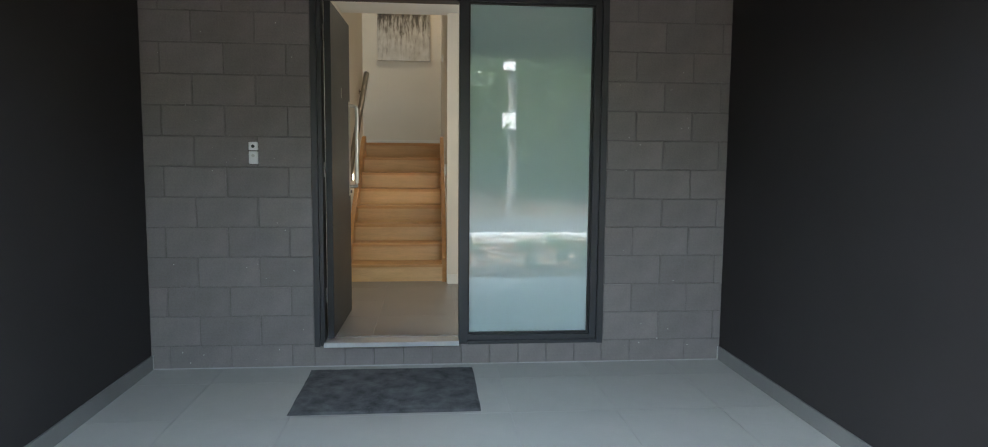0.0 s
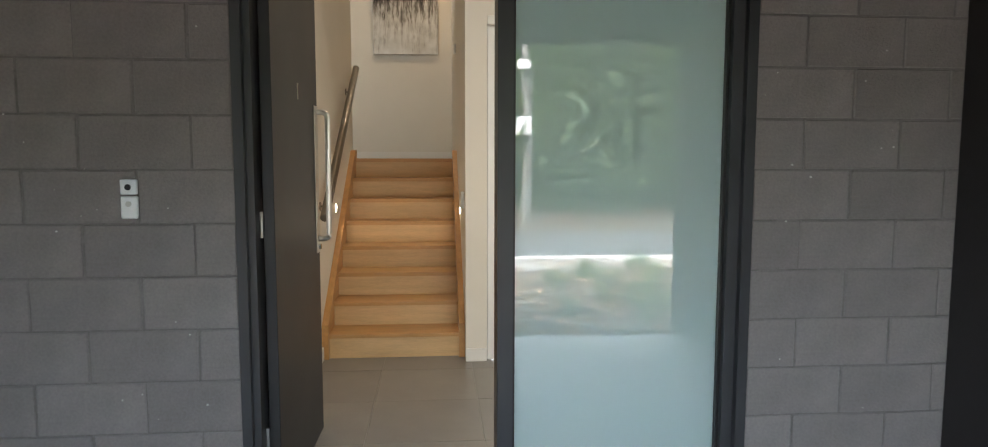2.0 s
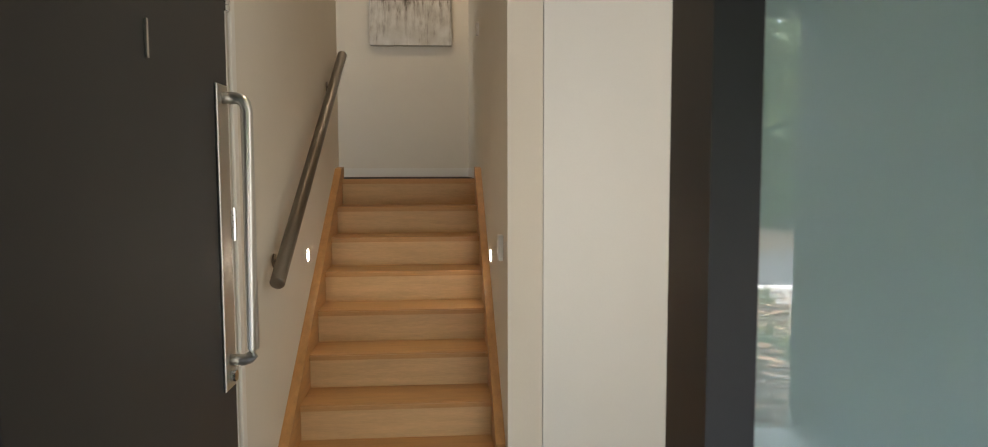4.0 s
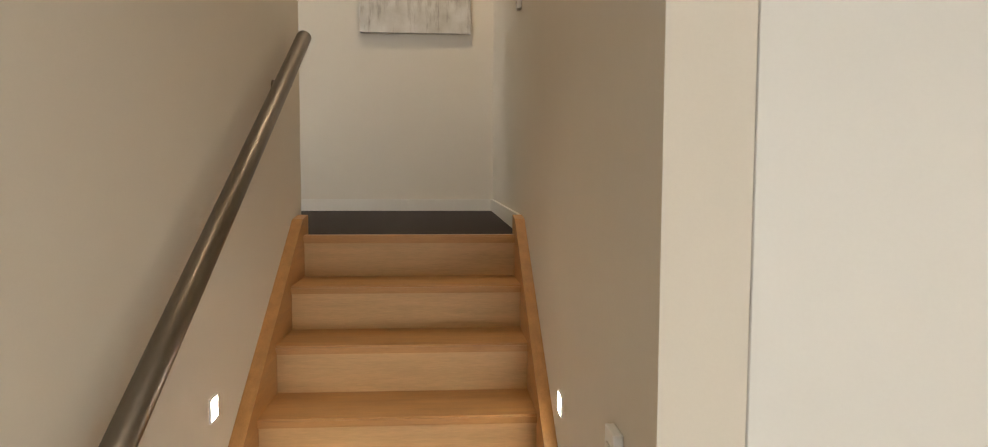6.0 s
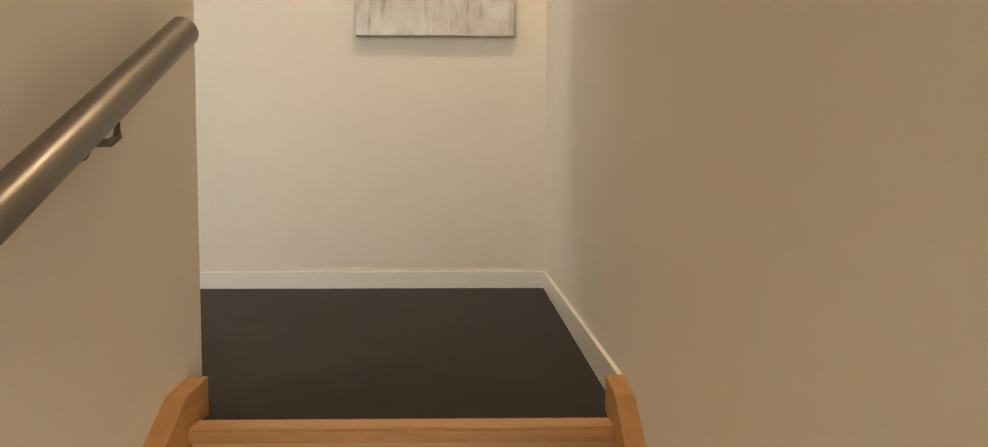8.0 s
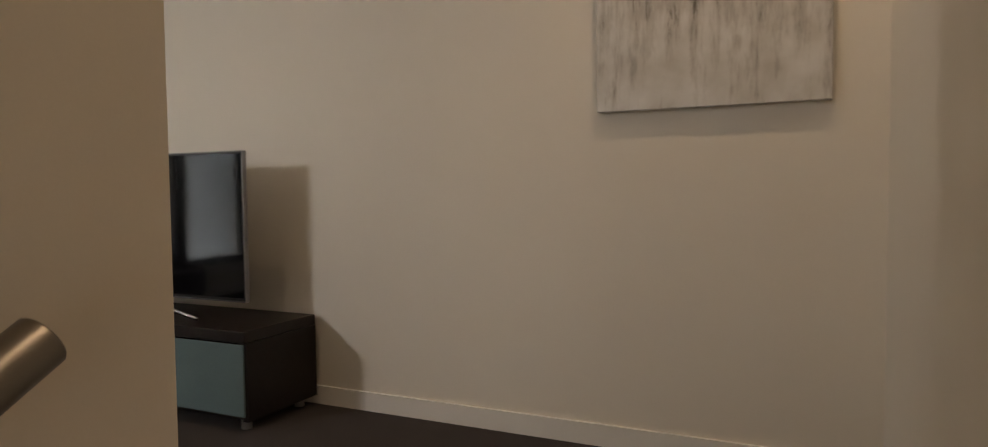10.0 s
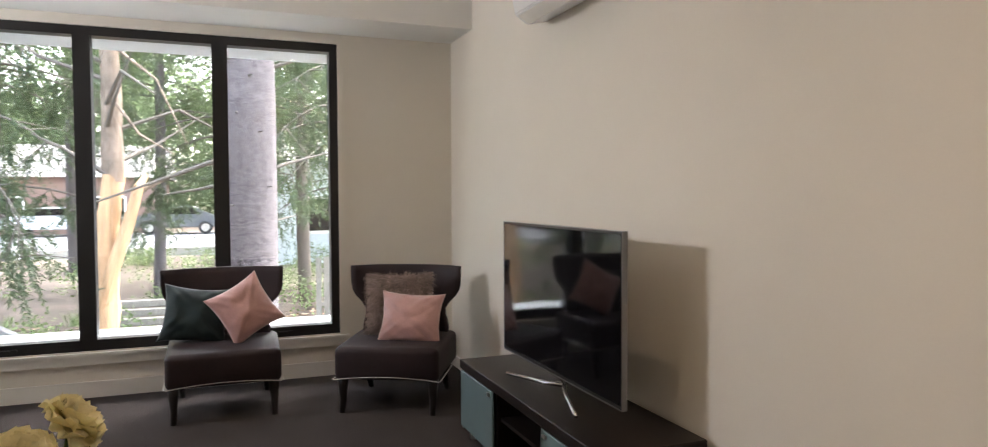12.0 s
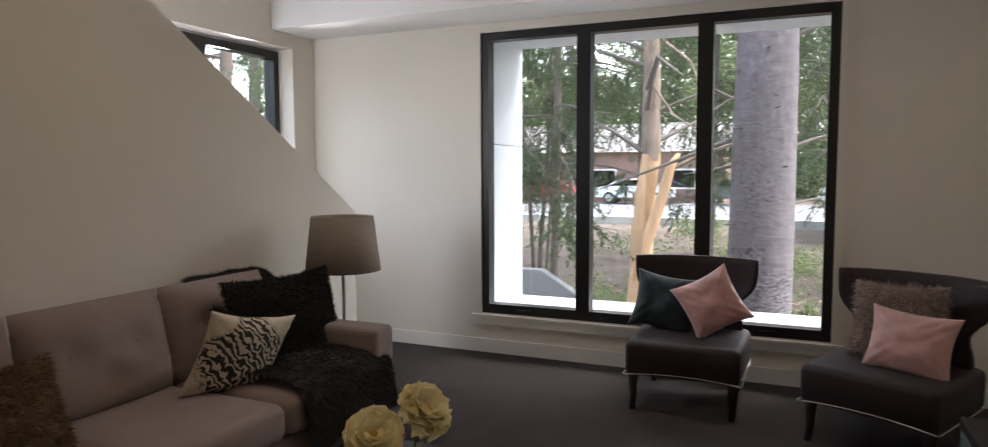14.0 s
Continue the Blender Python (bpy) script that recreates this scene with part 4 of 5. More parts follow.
def slipper_chair(m, label):
    """Faces local +x; width along y; stands on z = 0."""
    th = thing("slipper_chair", m, label, "chair", "matching upholstered chairs")
    seat = soft_box(-0.30, 0.31, -0.325, 0.325, 0.20, 0.402, 0.035, 3)
    for v in seat.verts:
        if v.co.z > 0.34:
            v.co.z += 0.022 * max(0, 1 - (v.co.x / 0.33) ** 2) * max(0, 1 - (v.co.y / 0.34) ** 2)
        if v.co.z < 0.24:
            v.co.z += 0.022 * (1 - (v.co.y / 0.325) ** 2)
        v.co.y *= 1 + 0.05 * (v.co.x / 0.3) * -0.5
    part("seat", seat, M["leather"], th, smooth=True)
    # curved wing back: wide at the crest, waisted above the seat
    bm = bmesh.new()
    nu, nv = 20, 12
    sides = []
    for s in (0, 1):
        g = []
        for j in range(nv + 1):
            v = j / nv
            z = 0.36 + 0.475 * v
            half = 0.285 + 0.01 * v + 0.075 / (1 + math.exp(-(v - 0.52) * 16))
            half -= 0.035 * math.exp(-((v - 0.42) / 0.16) ** 2)
            row = []
            for i in range(nu + 1):
                u = 2 * i / nu - 1
                fwd = 0.115 * abs(u) ** 2.6 * (0.35 + 0.65 * v)
                thick = (0.085 - 0.03 * v) * (1 - 0.35 * abs(u) ** 3)
                x = -0.275 - 0.075 * v + fwd + (thick / 2 if s else -thick / 2)
                if s and 0.45 < v < 0.95:
                    x -= 0.006 * (math.cos(u * math.pi * 3.5) * math.cos((v - 0.7) * 12)) ** 4
                row.append(bm.verts.new((x, half * u, z)))
            g.append(row)
        sides.append(g)
    for s, g in enumerate(sides):
        for j in range(nv):
            for i in range(nu):
                q = (g[j][i], g[j][i + 1], g[j + 1][i + 1], g[j + 1][i])
                bm.faces.new(q if s else q[::-1])
    A, B = sides
    rim = [(0, i) for i in range(nu + 1)] + [(j, nu) for j in range(1, nv + 1)] + [(nv, i) for i in range(nu - 1, -1, -1)] + [(j, 0) for j in range(nv - 1, 0, -1)]
    for (a, b), (c, d) in zip(rim, rim[1:] + rim[:1]):
        bm.faces.new((A[a][b], A[c][d], B[c][d], B[a][b]))
    part("backrest", bm, M["leather"], th, smooth=True)
    bm = bmesh.new()
    pts = []
    for i in range(25):
        y = -0.318 + 0.636 * i / 24
        pts.append((0.306, y, 0.206 + 0.022 * (1 - (y / 0.325) ** 2)))
    tube(bm, pts, 0.0028, 6)
    tube(bm, [(0.30, 0.326, 0.208), (-0.28, 0.332, 0.208)], 0.0028, 6)
    tube(bm, [(0.30, -0.326, 0.208), (-0.28, -0.332, 0.208)], 0.0028, 6)
    part("piping", bm, M["piping"], th, "pale piping along the seat's lower edge")
    for sx, sy in ((0.25, 0.275), (0.25, -0.275), (-0.25, 0.26), (-0.25, -0.26)):
        bm = bmesh.new()
        o = 0.03 if sx > 0 else -0.06
        tube(bm, [(sx, sy, 0.215), (sx + o * 0.1, sy, 0.15), (sx + o * 0.2, sy, 0.07), (sx + o, sy, 0.0)], [0.034, 0.028, 0.021, 0.017], 12)
        part("leg", bm, M["dark_leg"], th, smooth=True)
    return th


slipper_chair(pose(-3.985, 4.475, U, 0, 0, 0), "dark aubergine slipper chair with buttoned wing back before the window")
slipper_chair(pose(-3.71, 5.50, U, 0, 0, -27), "dark aubergine slipper chair turned in the room's corner")


def on_chair(cx, cy, cz, yaw, x, y, z, tilt, spin, turn=0.0):
    """Pose of a cushion leaning on a chair's back: its face looks along the chair's front."""
    return pose(cx, cy, cz, 0, 0, yaw) @ pose(x, y, z, 0, 0, 90 + turn) @ pose(0, 0, 0, tilt, 0, 0) @ pose(0, 0, 0, 0, spin, 0)


cushion("teal_cushion", on_chair(-3.985, 4.475, U, 0, -0.11, -0.165, 0.565, -14, 8), 0.40, 0.36, 0.15, M["teal"], "dark teal velvet cushion leaning on a chair", 3)
cushion("pink_cushion", on_chair(-3.985, 4.475, U, 0, 0.0, 0.125, 0.60, -16, 60, 4), 0.355, 0.355, 0.14, M["pink"], "dusty pink velvet cushion tipped on its corner", 4)
fur_cushion(on_chair(-3.71, 5.50, U, -27, -0.11, -0.015, 0.605, -12, -2), 0.45, 0.40, 0.11, M["fur_brown"], "taupe long-haired cushion behind a pink one", 5)
cushion("pink_cushion", on_chair(-3.71, 5.50, U, -27, 0.03, 0.095, 0.535, -17, 3), 0.41, 0.33, 0.15, M["pink"], "dusty pink velvet cushion upright on a chair", 6)


def tv_cabinet():
    x0, x1, y0, y1 = -2.945, -1.435, 5.672, 6.098
    th = thing("tv_cabinet", pose(x0, y0, U), "low wenge media cabinet with two frosted glass doors", "cabinet")
    w, d, h = x1 - x0, y1 - y0, 0.42
    a, b = 0.475, 1.02
    part("top", soft_box(0, w, -0.012, d, h - 0.048, h, 0.003, 1), M["wenge"], th)
    part("base", boxes((0.02, w - 0.02, 0.02, d, 0.045, 0.075)), M["wenge"], th)
    for x in (0.0, w - 0.03):
        part("side_panel", boxes((x, x + 0.03, 0, d, 0.045, h - 0.0485)), M["wenge"], th)
    for x in (a, b):
        part("divider", boxes((x, x + 0.02, 0.01, d - 0.012, 0.0755, h - 0.0485)), M["wenge"], th)
    part("back_panel", boxes((0.03, w - 0.03, d - 0.012, d - 0.004, 0.0755, h - 0.0485)), M["wenge_in"], th)
    part("shelf", boxes((a + 0.0205, b - 0.0005, 0.03, d - 0.0125, 0.225, 0.243)), M["wenge"], th)
    for p, q, hx in ((0.012, a + 0.012, a - 0.03), (b + 0.008, w - 0.012, b + 0.05)):
        dr = part("door", soft_box(p, q, -0.010, -0.001, 0.066, h - 0.055, 0.0015, 1), M["frost_cab"], th, "grey-green frosted glass door")
        part("handle", boxes((hx - 0.014, hx + 0.014, -0.020, -0.0105, h - 0.082, h - 0.068)), M["steel"], dr)
    for x in (0.06, w - 0.06):
        for y in (0.05, d - 0.05):
            bm = bmesh.new()
            tube(bm, [(x, y, 0), (x, y, 0.0445)], 0.022, 14)
            part("foot", bm, M["steel"], th)


tv_cabinet()


def television():
    cx, cy = -2.182, 5.855
    th = thing("television", pose(cx, cy, U + 0.4205, 0, 0, 0.0), "slim black flat television on a chrome V stand", "television")
    w, z0, z1 = 1.15, 0.085, 0.742
    body = boxes((-w / 2, w / 2, -0.008, 0.012, z0, z1), (-w / 2 + 0.2, w / 2 - 0.2, 0.0125, 0.042, z0 + 0.03, z0 + 0.36))
    part("case", body, M["black_plastic"], th)
    part("screen", boxes((-w / 2 + 0.008, w / 2 - 0.008, -0.0105, -0.0085, z0 + 0.014, z1 - 0.008)), M["screen"], th, "glossy black screen")
    part("bezel", boxes((-w / 2 - 0.004, -w / 2 - 0.0002, -0.011, 0.012, z0, z1 + 0.004), (w / 2 + 0.0002, w / 2 + 0.004, -0.011, 0.012, z0, z1 + 0.004),
                        (-w / 2, w / 2, -0.011, 0.012, z1 + 0.0002, z1 + 0.004), (-w / 2, w / 2, -0.011, 0.012, z0 - 0.005, z0 - 0.0002)), M["bezel"], th, "thin silver bezel")
    st = bmesh.new()
    for sx in (-1, 1):
        tube(st, [(0.0, 0.05, 0.03), (sx * 0.10, -0.0, 0.018), (sx * 0.36, -0.085, 0.009)], [0.013, 0.010, 0.008], 10)
    tube(st, [(0, 0.05, 0.03), (0, 0.03, z0 + 0.02)], 0.014, 10)
    part("stand", st, M["chrome"], th, "chrome V-shaped stand", True)


television()


def air_conditioner():
    th = thing("air_conditioner", pose(-2.40, YN - 0.0005, 3.60), "white wall-mounted split air conditioner", "air conditioner")
    prof = [(0, 0.03), (-0.12, 0.0), (-0.19, 0.045), (-0.205, 0.12), (-0.195, 0.27), (-0.17, 0.29), (0, 0.29)]
    bm = prism_x(bmesh.new(), prof, -0.41, 0.41)
    bmesh.ops.bevel(bm, geom=bm.edges[:], offset=0.006, segments=2, affect="EDGES")
    part("body", bm, M["white_plastic"], th)
    bm = prism_x(bmesh.new(), [(-0.125, -0.004), (-0.185, 0.033), (-0.188, 0.029), (-0.128, -0.008)], -0.36, 0.36)
    part("louvre", bm, M["trim"], th)


air_conditioner()


def sofa():
    """Faces local +y; x along its length; stands on z = 0."""
    x0, x1 = -2.74, -0.50
    th = thing("sofa", pose(x0, YB + 0.03, U), "taupe woven fabric sofa with buttoned back cushions", "sofa")
    L, D = x1 - x0, 0.92
    S = M["sofa"]
    part("base", soft_box(0.02, L - 0.02, 0.04, D - 0.04, 0.12, 0.30, 0.02), S, th)
    part("back_frame", soft_box(0.03, L - 0.03, 0.0, 0.16, 0.13, 0.70, 0.04, 3), S, th)
    for x in (0.0, L - 0.17):
        part("arm", soft_box(x, x + 0.17, 0.02, D, 0.12, 0.615, 0.03, 3), S, th, smooth=False)
    n = 3
    w = (L - 0.34) / n
    for i in range(n):
        a = 0.17 + i * w
        bm = soft_box(a + 0.004, a + w - 0.004, 0.14, D + 0.01, 0.301, 0.46, 0.05, 4)
        for v in bm.verts:
            if v.co.z > 0.42:
                v.co.z += 0.02 * math.sin(math.pi * min(1, max(0, (v.co.x - a) / w)))
        part("seat_cushion", bm, S, th, smooth=True)
        # tufted back cushion
        bm = bmesh.new()
        nu, nv = 24, 20
        grids = []
        for s in (0, 1):
            g = []
            for j in range(nv + 1):
                row = []
                for k in range(nu + 1):
                    u, v = 2 * k / nu - 1, 2 * j / nv - 1
                    full = max(0, (1 - abs(u) ** 4) * (1 - abs(v) ** 4)) ** 0.5
                    t = 0.095 * full
                    if s:
                        for bu, bv in ((-0.45, 0.15), (0.45, 0.15), (0, -0.35)):
                            t -= 0.032 * math.exp(-((u - bu) ** 2 * 22 + (v - bv) ** 2 * 14))
                        t += 0.006 * noise.noise(Vector((u * 2 + i * 5, v * 2, 7)))
                    lean = -0.045 * v
                    row.append(bm.verts.new((a + w / 2 + u * (w / 2 - 0.004), 0.245 + lean + (t if s else -t), 0.66 + v * 0.215)))
                g.append(row)
            grids.append(g)
        for s, g in enumerate(grids):
            for j in range(nv):
                for k in range(nu):
                    q = (g[j][k], g[j][k + 1], g[j + 1][k + 1], g[j + 1][k])
                    bm.faces.new(q[::-1] if s else q)
        bmesh.ops.remove_doubles(bm, verts=bm.verts[:], dist=0.0005)
        bc = part("back_cushion", bm, S, th, smooth=True)
        for bu, bv in ((-0.45, 0.15), (0.45, 0.15), (0, -0.35)):
            bm = bmesh.new()
            c = Vector((a + w / 2 + bu * w / 2, 0.245 - 0.045 * bv + 0.058, 0.66 + bv * 0.215))
            tube(bm, [c, c + Vector((0, 0.008, 0))], [0.014, 0.010], 10)
            part("button", bm, S, bc)
    for x in (0.08, L - 0.08):
        for y in (0.08, D - 0.08):
            bm = bmesh.new()
            tube(bm, [(x, y, 0.12), (x, y, 0.0)], [0.026, 0.018], 12)
            part("leg", bm, M["dark_leg"], th)


sofa()


def fur_throw():
    """A shaggy throw over the sofa's west end: over the back, down the cushion, across the seat and its front."""
    th = thing("fur_throw", pose(0, 0, 0), "shaggy dark grey fur throw draped over the sofa's end", "throw")
    prof = [(2.30, 2.02), (2.285, 2.20), (2.34, 2.245), (2.44, 2.245), (2.56, 2.17), (2.63, 2.05), (2.66, 1.94), (2.74, 1.905), (2.90, 1.905),
            (3.06, 1.90), (3.16, 1.885), (3.225, 1.83), (3.24, 1.72), (3.245, 1.60)]
    n = 22
    vs, fs = [], []
    for j, (y, z) in enumerate(prof):
        for i in range(n + 1):
            u = i / n
            x = -2.66 + (0.36 + 0.24 * min(1, j / 7)) * u + 0.05 * noise.noise(Vector((j * 0.5, u * 3, 2))) + 0.06 * (j / len(prof)) * (1 if u > 0.5 else -0.3)
            k = 0.02 * noise.noise(Vector((u * 5, j * 0.7, 0)))
            vs.append((x, y + k, z + 0.02 * abs(math.sin(u * 7 + j)) * 0.6 + 0.012))
    for j in range(len(prof) - 1):
        for i in range(n):
            a = j * (n + 1) + i
            fs.append((a, a + 1, a + n + 2, a + n + 1))
    cloth = raw("cloth", vs, fs, M["fur_dark"], th)
    for f in cloth.data.polygons:
        f.use_smooth = True
    hv, hf = strands(surface_points(cloth, 52000, 11), 0.030, 0.0015, 12, 0.8)
    raw("fur", hv, hf, M["fur_dark"], th)


fur_throw()
fur_cushion(pose(-2.44, 2.78, U + 0.635) @ pose(0, 0, 0, -16, 0, 172), 0.66, 0.52, 0.17, M["fur_dark"], "shaggy charcoal cushion on the sofa", 8, 30000, 0.028)
cushion("printed_cushion", pose(-2.02, 2.87, U + 0.60) @ pose(0, 0, 0, 0, 0, 166) @ pose(0, 0, 0, 20, 0, 0) @ pose(0, 0, 0, 0, 13, 0), 0.44, 0.40, 0.14, M["striped"], "cream cushion printed with wavy dark stripes", 9)
fur_cushion(pose(-1.12, 2.72, U + 0.57) @ pose(0, 0, 0, -24, 0, 180), 0.46, 0.40, 0.14, M["fur_gold"], "golden brown fur cushion on the sofa", 10, 12000, 0.028)


def standard_lamp():
    th = thing("floor_lamp", pose(-3.05, 2.667, U), "floor lamp with a tapered linen drum shade", "lamp")
    bm = bmesh.new()
    tube(bm, [(0, 0, 0), (0, 0, 0.018), (0, 0, 0.024)], [0.14, 0.14, 0.05], 32)
    part("base", bm, M["steel"], th)
    bm = bmesh.new()
    tube(bm, [(0, 0, 0.022), (0, 0, 1.02)], 0.011, 14)
    part("pole", bm, M["steel"], th)
    bm = bmesh.new()
    rings = []
    for r, z in ((0.214, 0.815), (0.177, 1.125), (0.172, 1.125), (0.209, 0.815)):
        rings.append([bm.verts.new((r * math.cos(i * math.pi / 24), r * math.sin(i * math.pi / 24), z)) for i in range(48)])
    for A, B in zip(rings, rings[1:] + rings[:1]):
        for i in range(48):
            bm.faces.new((A[i], A[(i + 1) % 48], B[(i + 1) % 48], B[i]))
    part("shade", bm, M["shade"], th, "taupe linen shade", True)
    bm = bmesh.new()
    for k in range(3):
        a = k * 2.094
        tube(bm, [(0, 0, 1.05), (0.174 * math.cos(a), 0.174 * math.sin(a), 1.11)], 0.003, 6)
    tube(bm, [(0, 0, 0.99), (0, 0, 1.07)], 0.017, 12)
    part("shade_carrier", bm, M["steel"], th)


standard_lamp()


def coffee_table():
    th = thing("coffee_table", pose(-1.42, 4.02, U), "low dark wood coffee table before the sofa", "table")
    part("tabletop", soft_box(-0.50, 0.50, -0.28, 0.28, 0.36, 0.40, 0.004), M["wenge"], th)
    for x in (-0.44, 0.44):
        for y in (-0.22, 0.22):
            part("leg", boxes((x - 0.03, x + 0.03, y - 0.03, y + 0.03, 0, 0.3595)), M["wenge"], th)


coffee_table()


def flower_vase():
    th = thing("vase_of_flowers", pose(-1.36, 4.08, U + 0.4005), "pink ceramic vase with two large cream blooms", "flowers")
    bm = bmesh.new()
    prof = [(0.045, 0.0), (0.062, 0.03), (0.066, 0.08), (0.05, 0.14), (0.034, 0.17), (0.038, 0.18), (0.032, 0.175), (0.045, 0.13)]
    rings = [[bm.verts.new((r * math.cos(i * math.pi / 14), r * math.sin(i * math.pi / 14), z)) for i in range(28)] for r, z in prof]
    bm.faces.new(rings[0][::-1])
    for A, B in zip(rings, rings[1:]):
        for i in range(28):
            bm.faces.new((A[i], A[(i + 1) % 28], B[(i + 1) % 28], B[i]))
    part("vase", bm, M["ceramic"], th, smooth=True)
    rng = random.Random(21)
    for (fx, fy, fz, tx, ty, R) in ((0.075, -0.035, 0.285, 0.55, 0.35, 0.084), (-0.045, 0.045, 0.325, 0.1, 0.75, 0.088)):
        c = Vector((fx, fy, fz))
        axis = Vector((tx, ty, 0.75)).normalized()
        bm = bmesh.new()
        tube(bm, [(fx * 0.1, fy * 0.1, 0.12), (fx * 0.5, fy * 0.5, 0.20), c], 0.004, 8)
        stem = part("stem", bm, M["stem"], th)
        q = axis.to_track_quat("Z", "Y")
        bm = bmesh.new()
        for ring, (cnt, tilt, size) in enumerate(((9, 1.25, 1.0), (8, 0.95, 0.92), (7, 0.62, 0.78), (6, 0.35, 0.6))):
            for k in range(cnt):
                ang = k * 2 * math.pi / cnt + ring * 0.4 + rng.uniform(-0.15, 0.15)
                tl = tilt + rng.uniform(-0.12, 0.12)
                g = []
                for j in range(6):
                    v = j / 5
                    row = []
                    for i in range(6):
                        u = 2 * i / 5 - 1
                        wd = R * size * 0.62 * math.sin(math.pi * (0.12 + 0.76 * v)) ** 0.7
                        ln = R * size * v * (1 - 0.12 * u * u * v)
                        cup = 0.018 * (u * u) + 0.012 * math.sin(u * 6 + k) * v * v
                        p = Vector((u * wd, math.sin(tl + 0.3 * v) * ln, math.cos(tl + 0.3 * v) * ln + cup))
                        p.rotate(Matrix.Rotation(ang, 3, "Z"))
                        row.append(bm.verts.new(q @ p + c))
                    g.append(row)
                for j in range(5):
                    for i in range(5):
                        bm.faces.new((g[j][i], g[j][i + 1], g[j + 1][i + 1], g[j + 1][i]))
        bloom = part("bloom", bm, M["petal"], th, "cream ruffled bloom", True)
        bm = bmesh.new()
        for k in range(40):
            d = Vector((rng.gauss(0, 0.3), rng.gauss(0, 0.3), 1)).normalized()
            tube(bm, [c, c + (q @ d) * R * rng.uniform(0.22, 0.36)], [0.002, 0.003], 5)
        part("stamens", bm, M["stamen"], bloom)


flower_vase()


# ---- outside: trees, street, fence ----
def leaf_cloud(rng, centres, per, spread, size, droop=0.0, slim=1.0):
    """Small leaf blades scattered round twig ends."""
    vs, fs = [], []
    for c in centres:
        for _ in range(per):
            p = Vector(c) + Vector((rng.gauss(0, spread), rng.gauss(0, spread), rng.gauss(0, spread) - abs(rng.gauss(0, spread)) * droop))
            d = Vector((rng.gauss(0, 1), rng.gauss(0, 1), rng.gauss(0, 0.6) - droop * 1.5)).normalized()
            a = d.orthogonal().normalized()
            a.rotate(Matrix.Rotation(rng.uniform(0, 6.28), 3, d))
            l, w = size * rng.uniform(0.6, 1.4), size * 0.35 * slim * rng.uniform(0.7, 1.3)
            i = len(vs)
            vs += [p, p + d * l * 0.5 + a * w, p + d * l, p + d * l * 0.5 - a * w]
            fs.append((i, i + 1, i + 2, i + 3))
    return vs, fs


def needle_sprays(rng, twigs, per):
    """Hanging feathery sprays: fine needles set along each drooping twig and its side shoots."""
    vs, fs = [], []
    for p, q in twigs:
        p, q = Vector(p), Vector(q)
        for _ in range(4):
            a0 = p.lerp(q, rng.uniform(0.2, 1.0))
            run = (q - p) * 0.5 + Vector((rng.gauss(0, 0.16), rng.gauss(0, 0.16), -rng.uniform(0.10, 0.42)))
            for k in range(per // 6):
                c = a0 + run * rng.random()
                d = (run.normalized() * 0.8 + Vector((rng.gauss(0, 0.7), rng.gauss(0, 0.7), rng.gauss(0, 0.5)))).normalized()
                a = d.orthogonal().normalized()
                a.rotate(Matrix.Rotation(rng.uniform(0, 6.28), 3, d))
                l, w = rng.uniform(0.05, 0.11), rng.uniform(0.006, 0.011)
                i = len(vs)
                vs += [c - a * w, c + a * w, c + d * l]
                fs.append((i, i + 1, i + 2))
    return vs, fs


def trunk_mesh(base, top, r0, r1, seg=20, rings=30, rough=0.04, seed=0):
    bm = bmesh.new()
    base, top = Vector(base), Vector(top)
    rows = []
    for j in range(rings + 1):
        v = j / rings
        c = base.lerp(top, v) + Vector((noise.noise(Vector((v * 2, seed, 0))), noise.noise(Vector((v * 2, seed, 5))), 0)) * 0.12
        r = r0 + (r1 - r0) * v
        row = []
        for k in range(seg):
            a = k * 2 * math.pi / seg
            q = r * (1 + rough * noise.noise(Vector((math.cos(a) * 2, math.sin(a) * 2, v * 14 + seed))))
            row.append(bm.verts.new(c + Vector((math.cos(a) * q, math.sin(a) * q, 0))))
        rows.append(row)
    for A, B in zip(rows, rows[1:]):
        for k in range(seg):
            bm.faces.new((A[k], A[(k + 1) % seg], B[(k + 1) % seg], B[k]))
    return bm


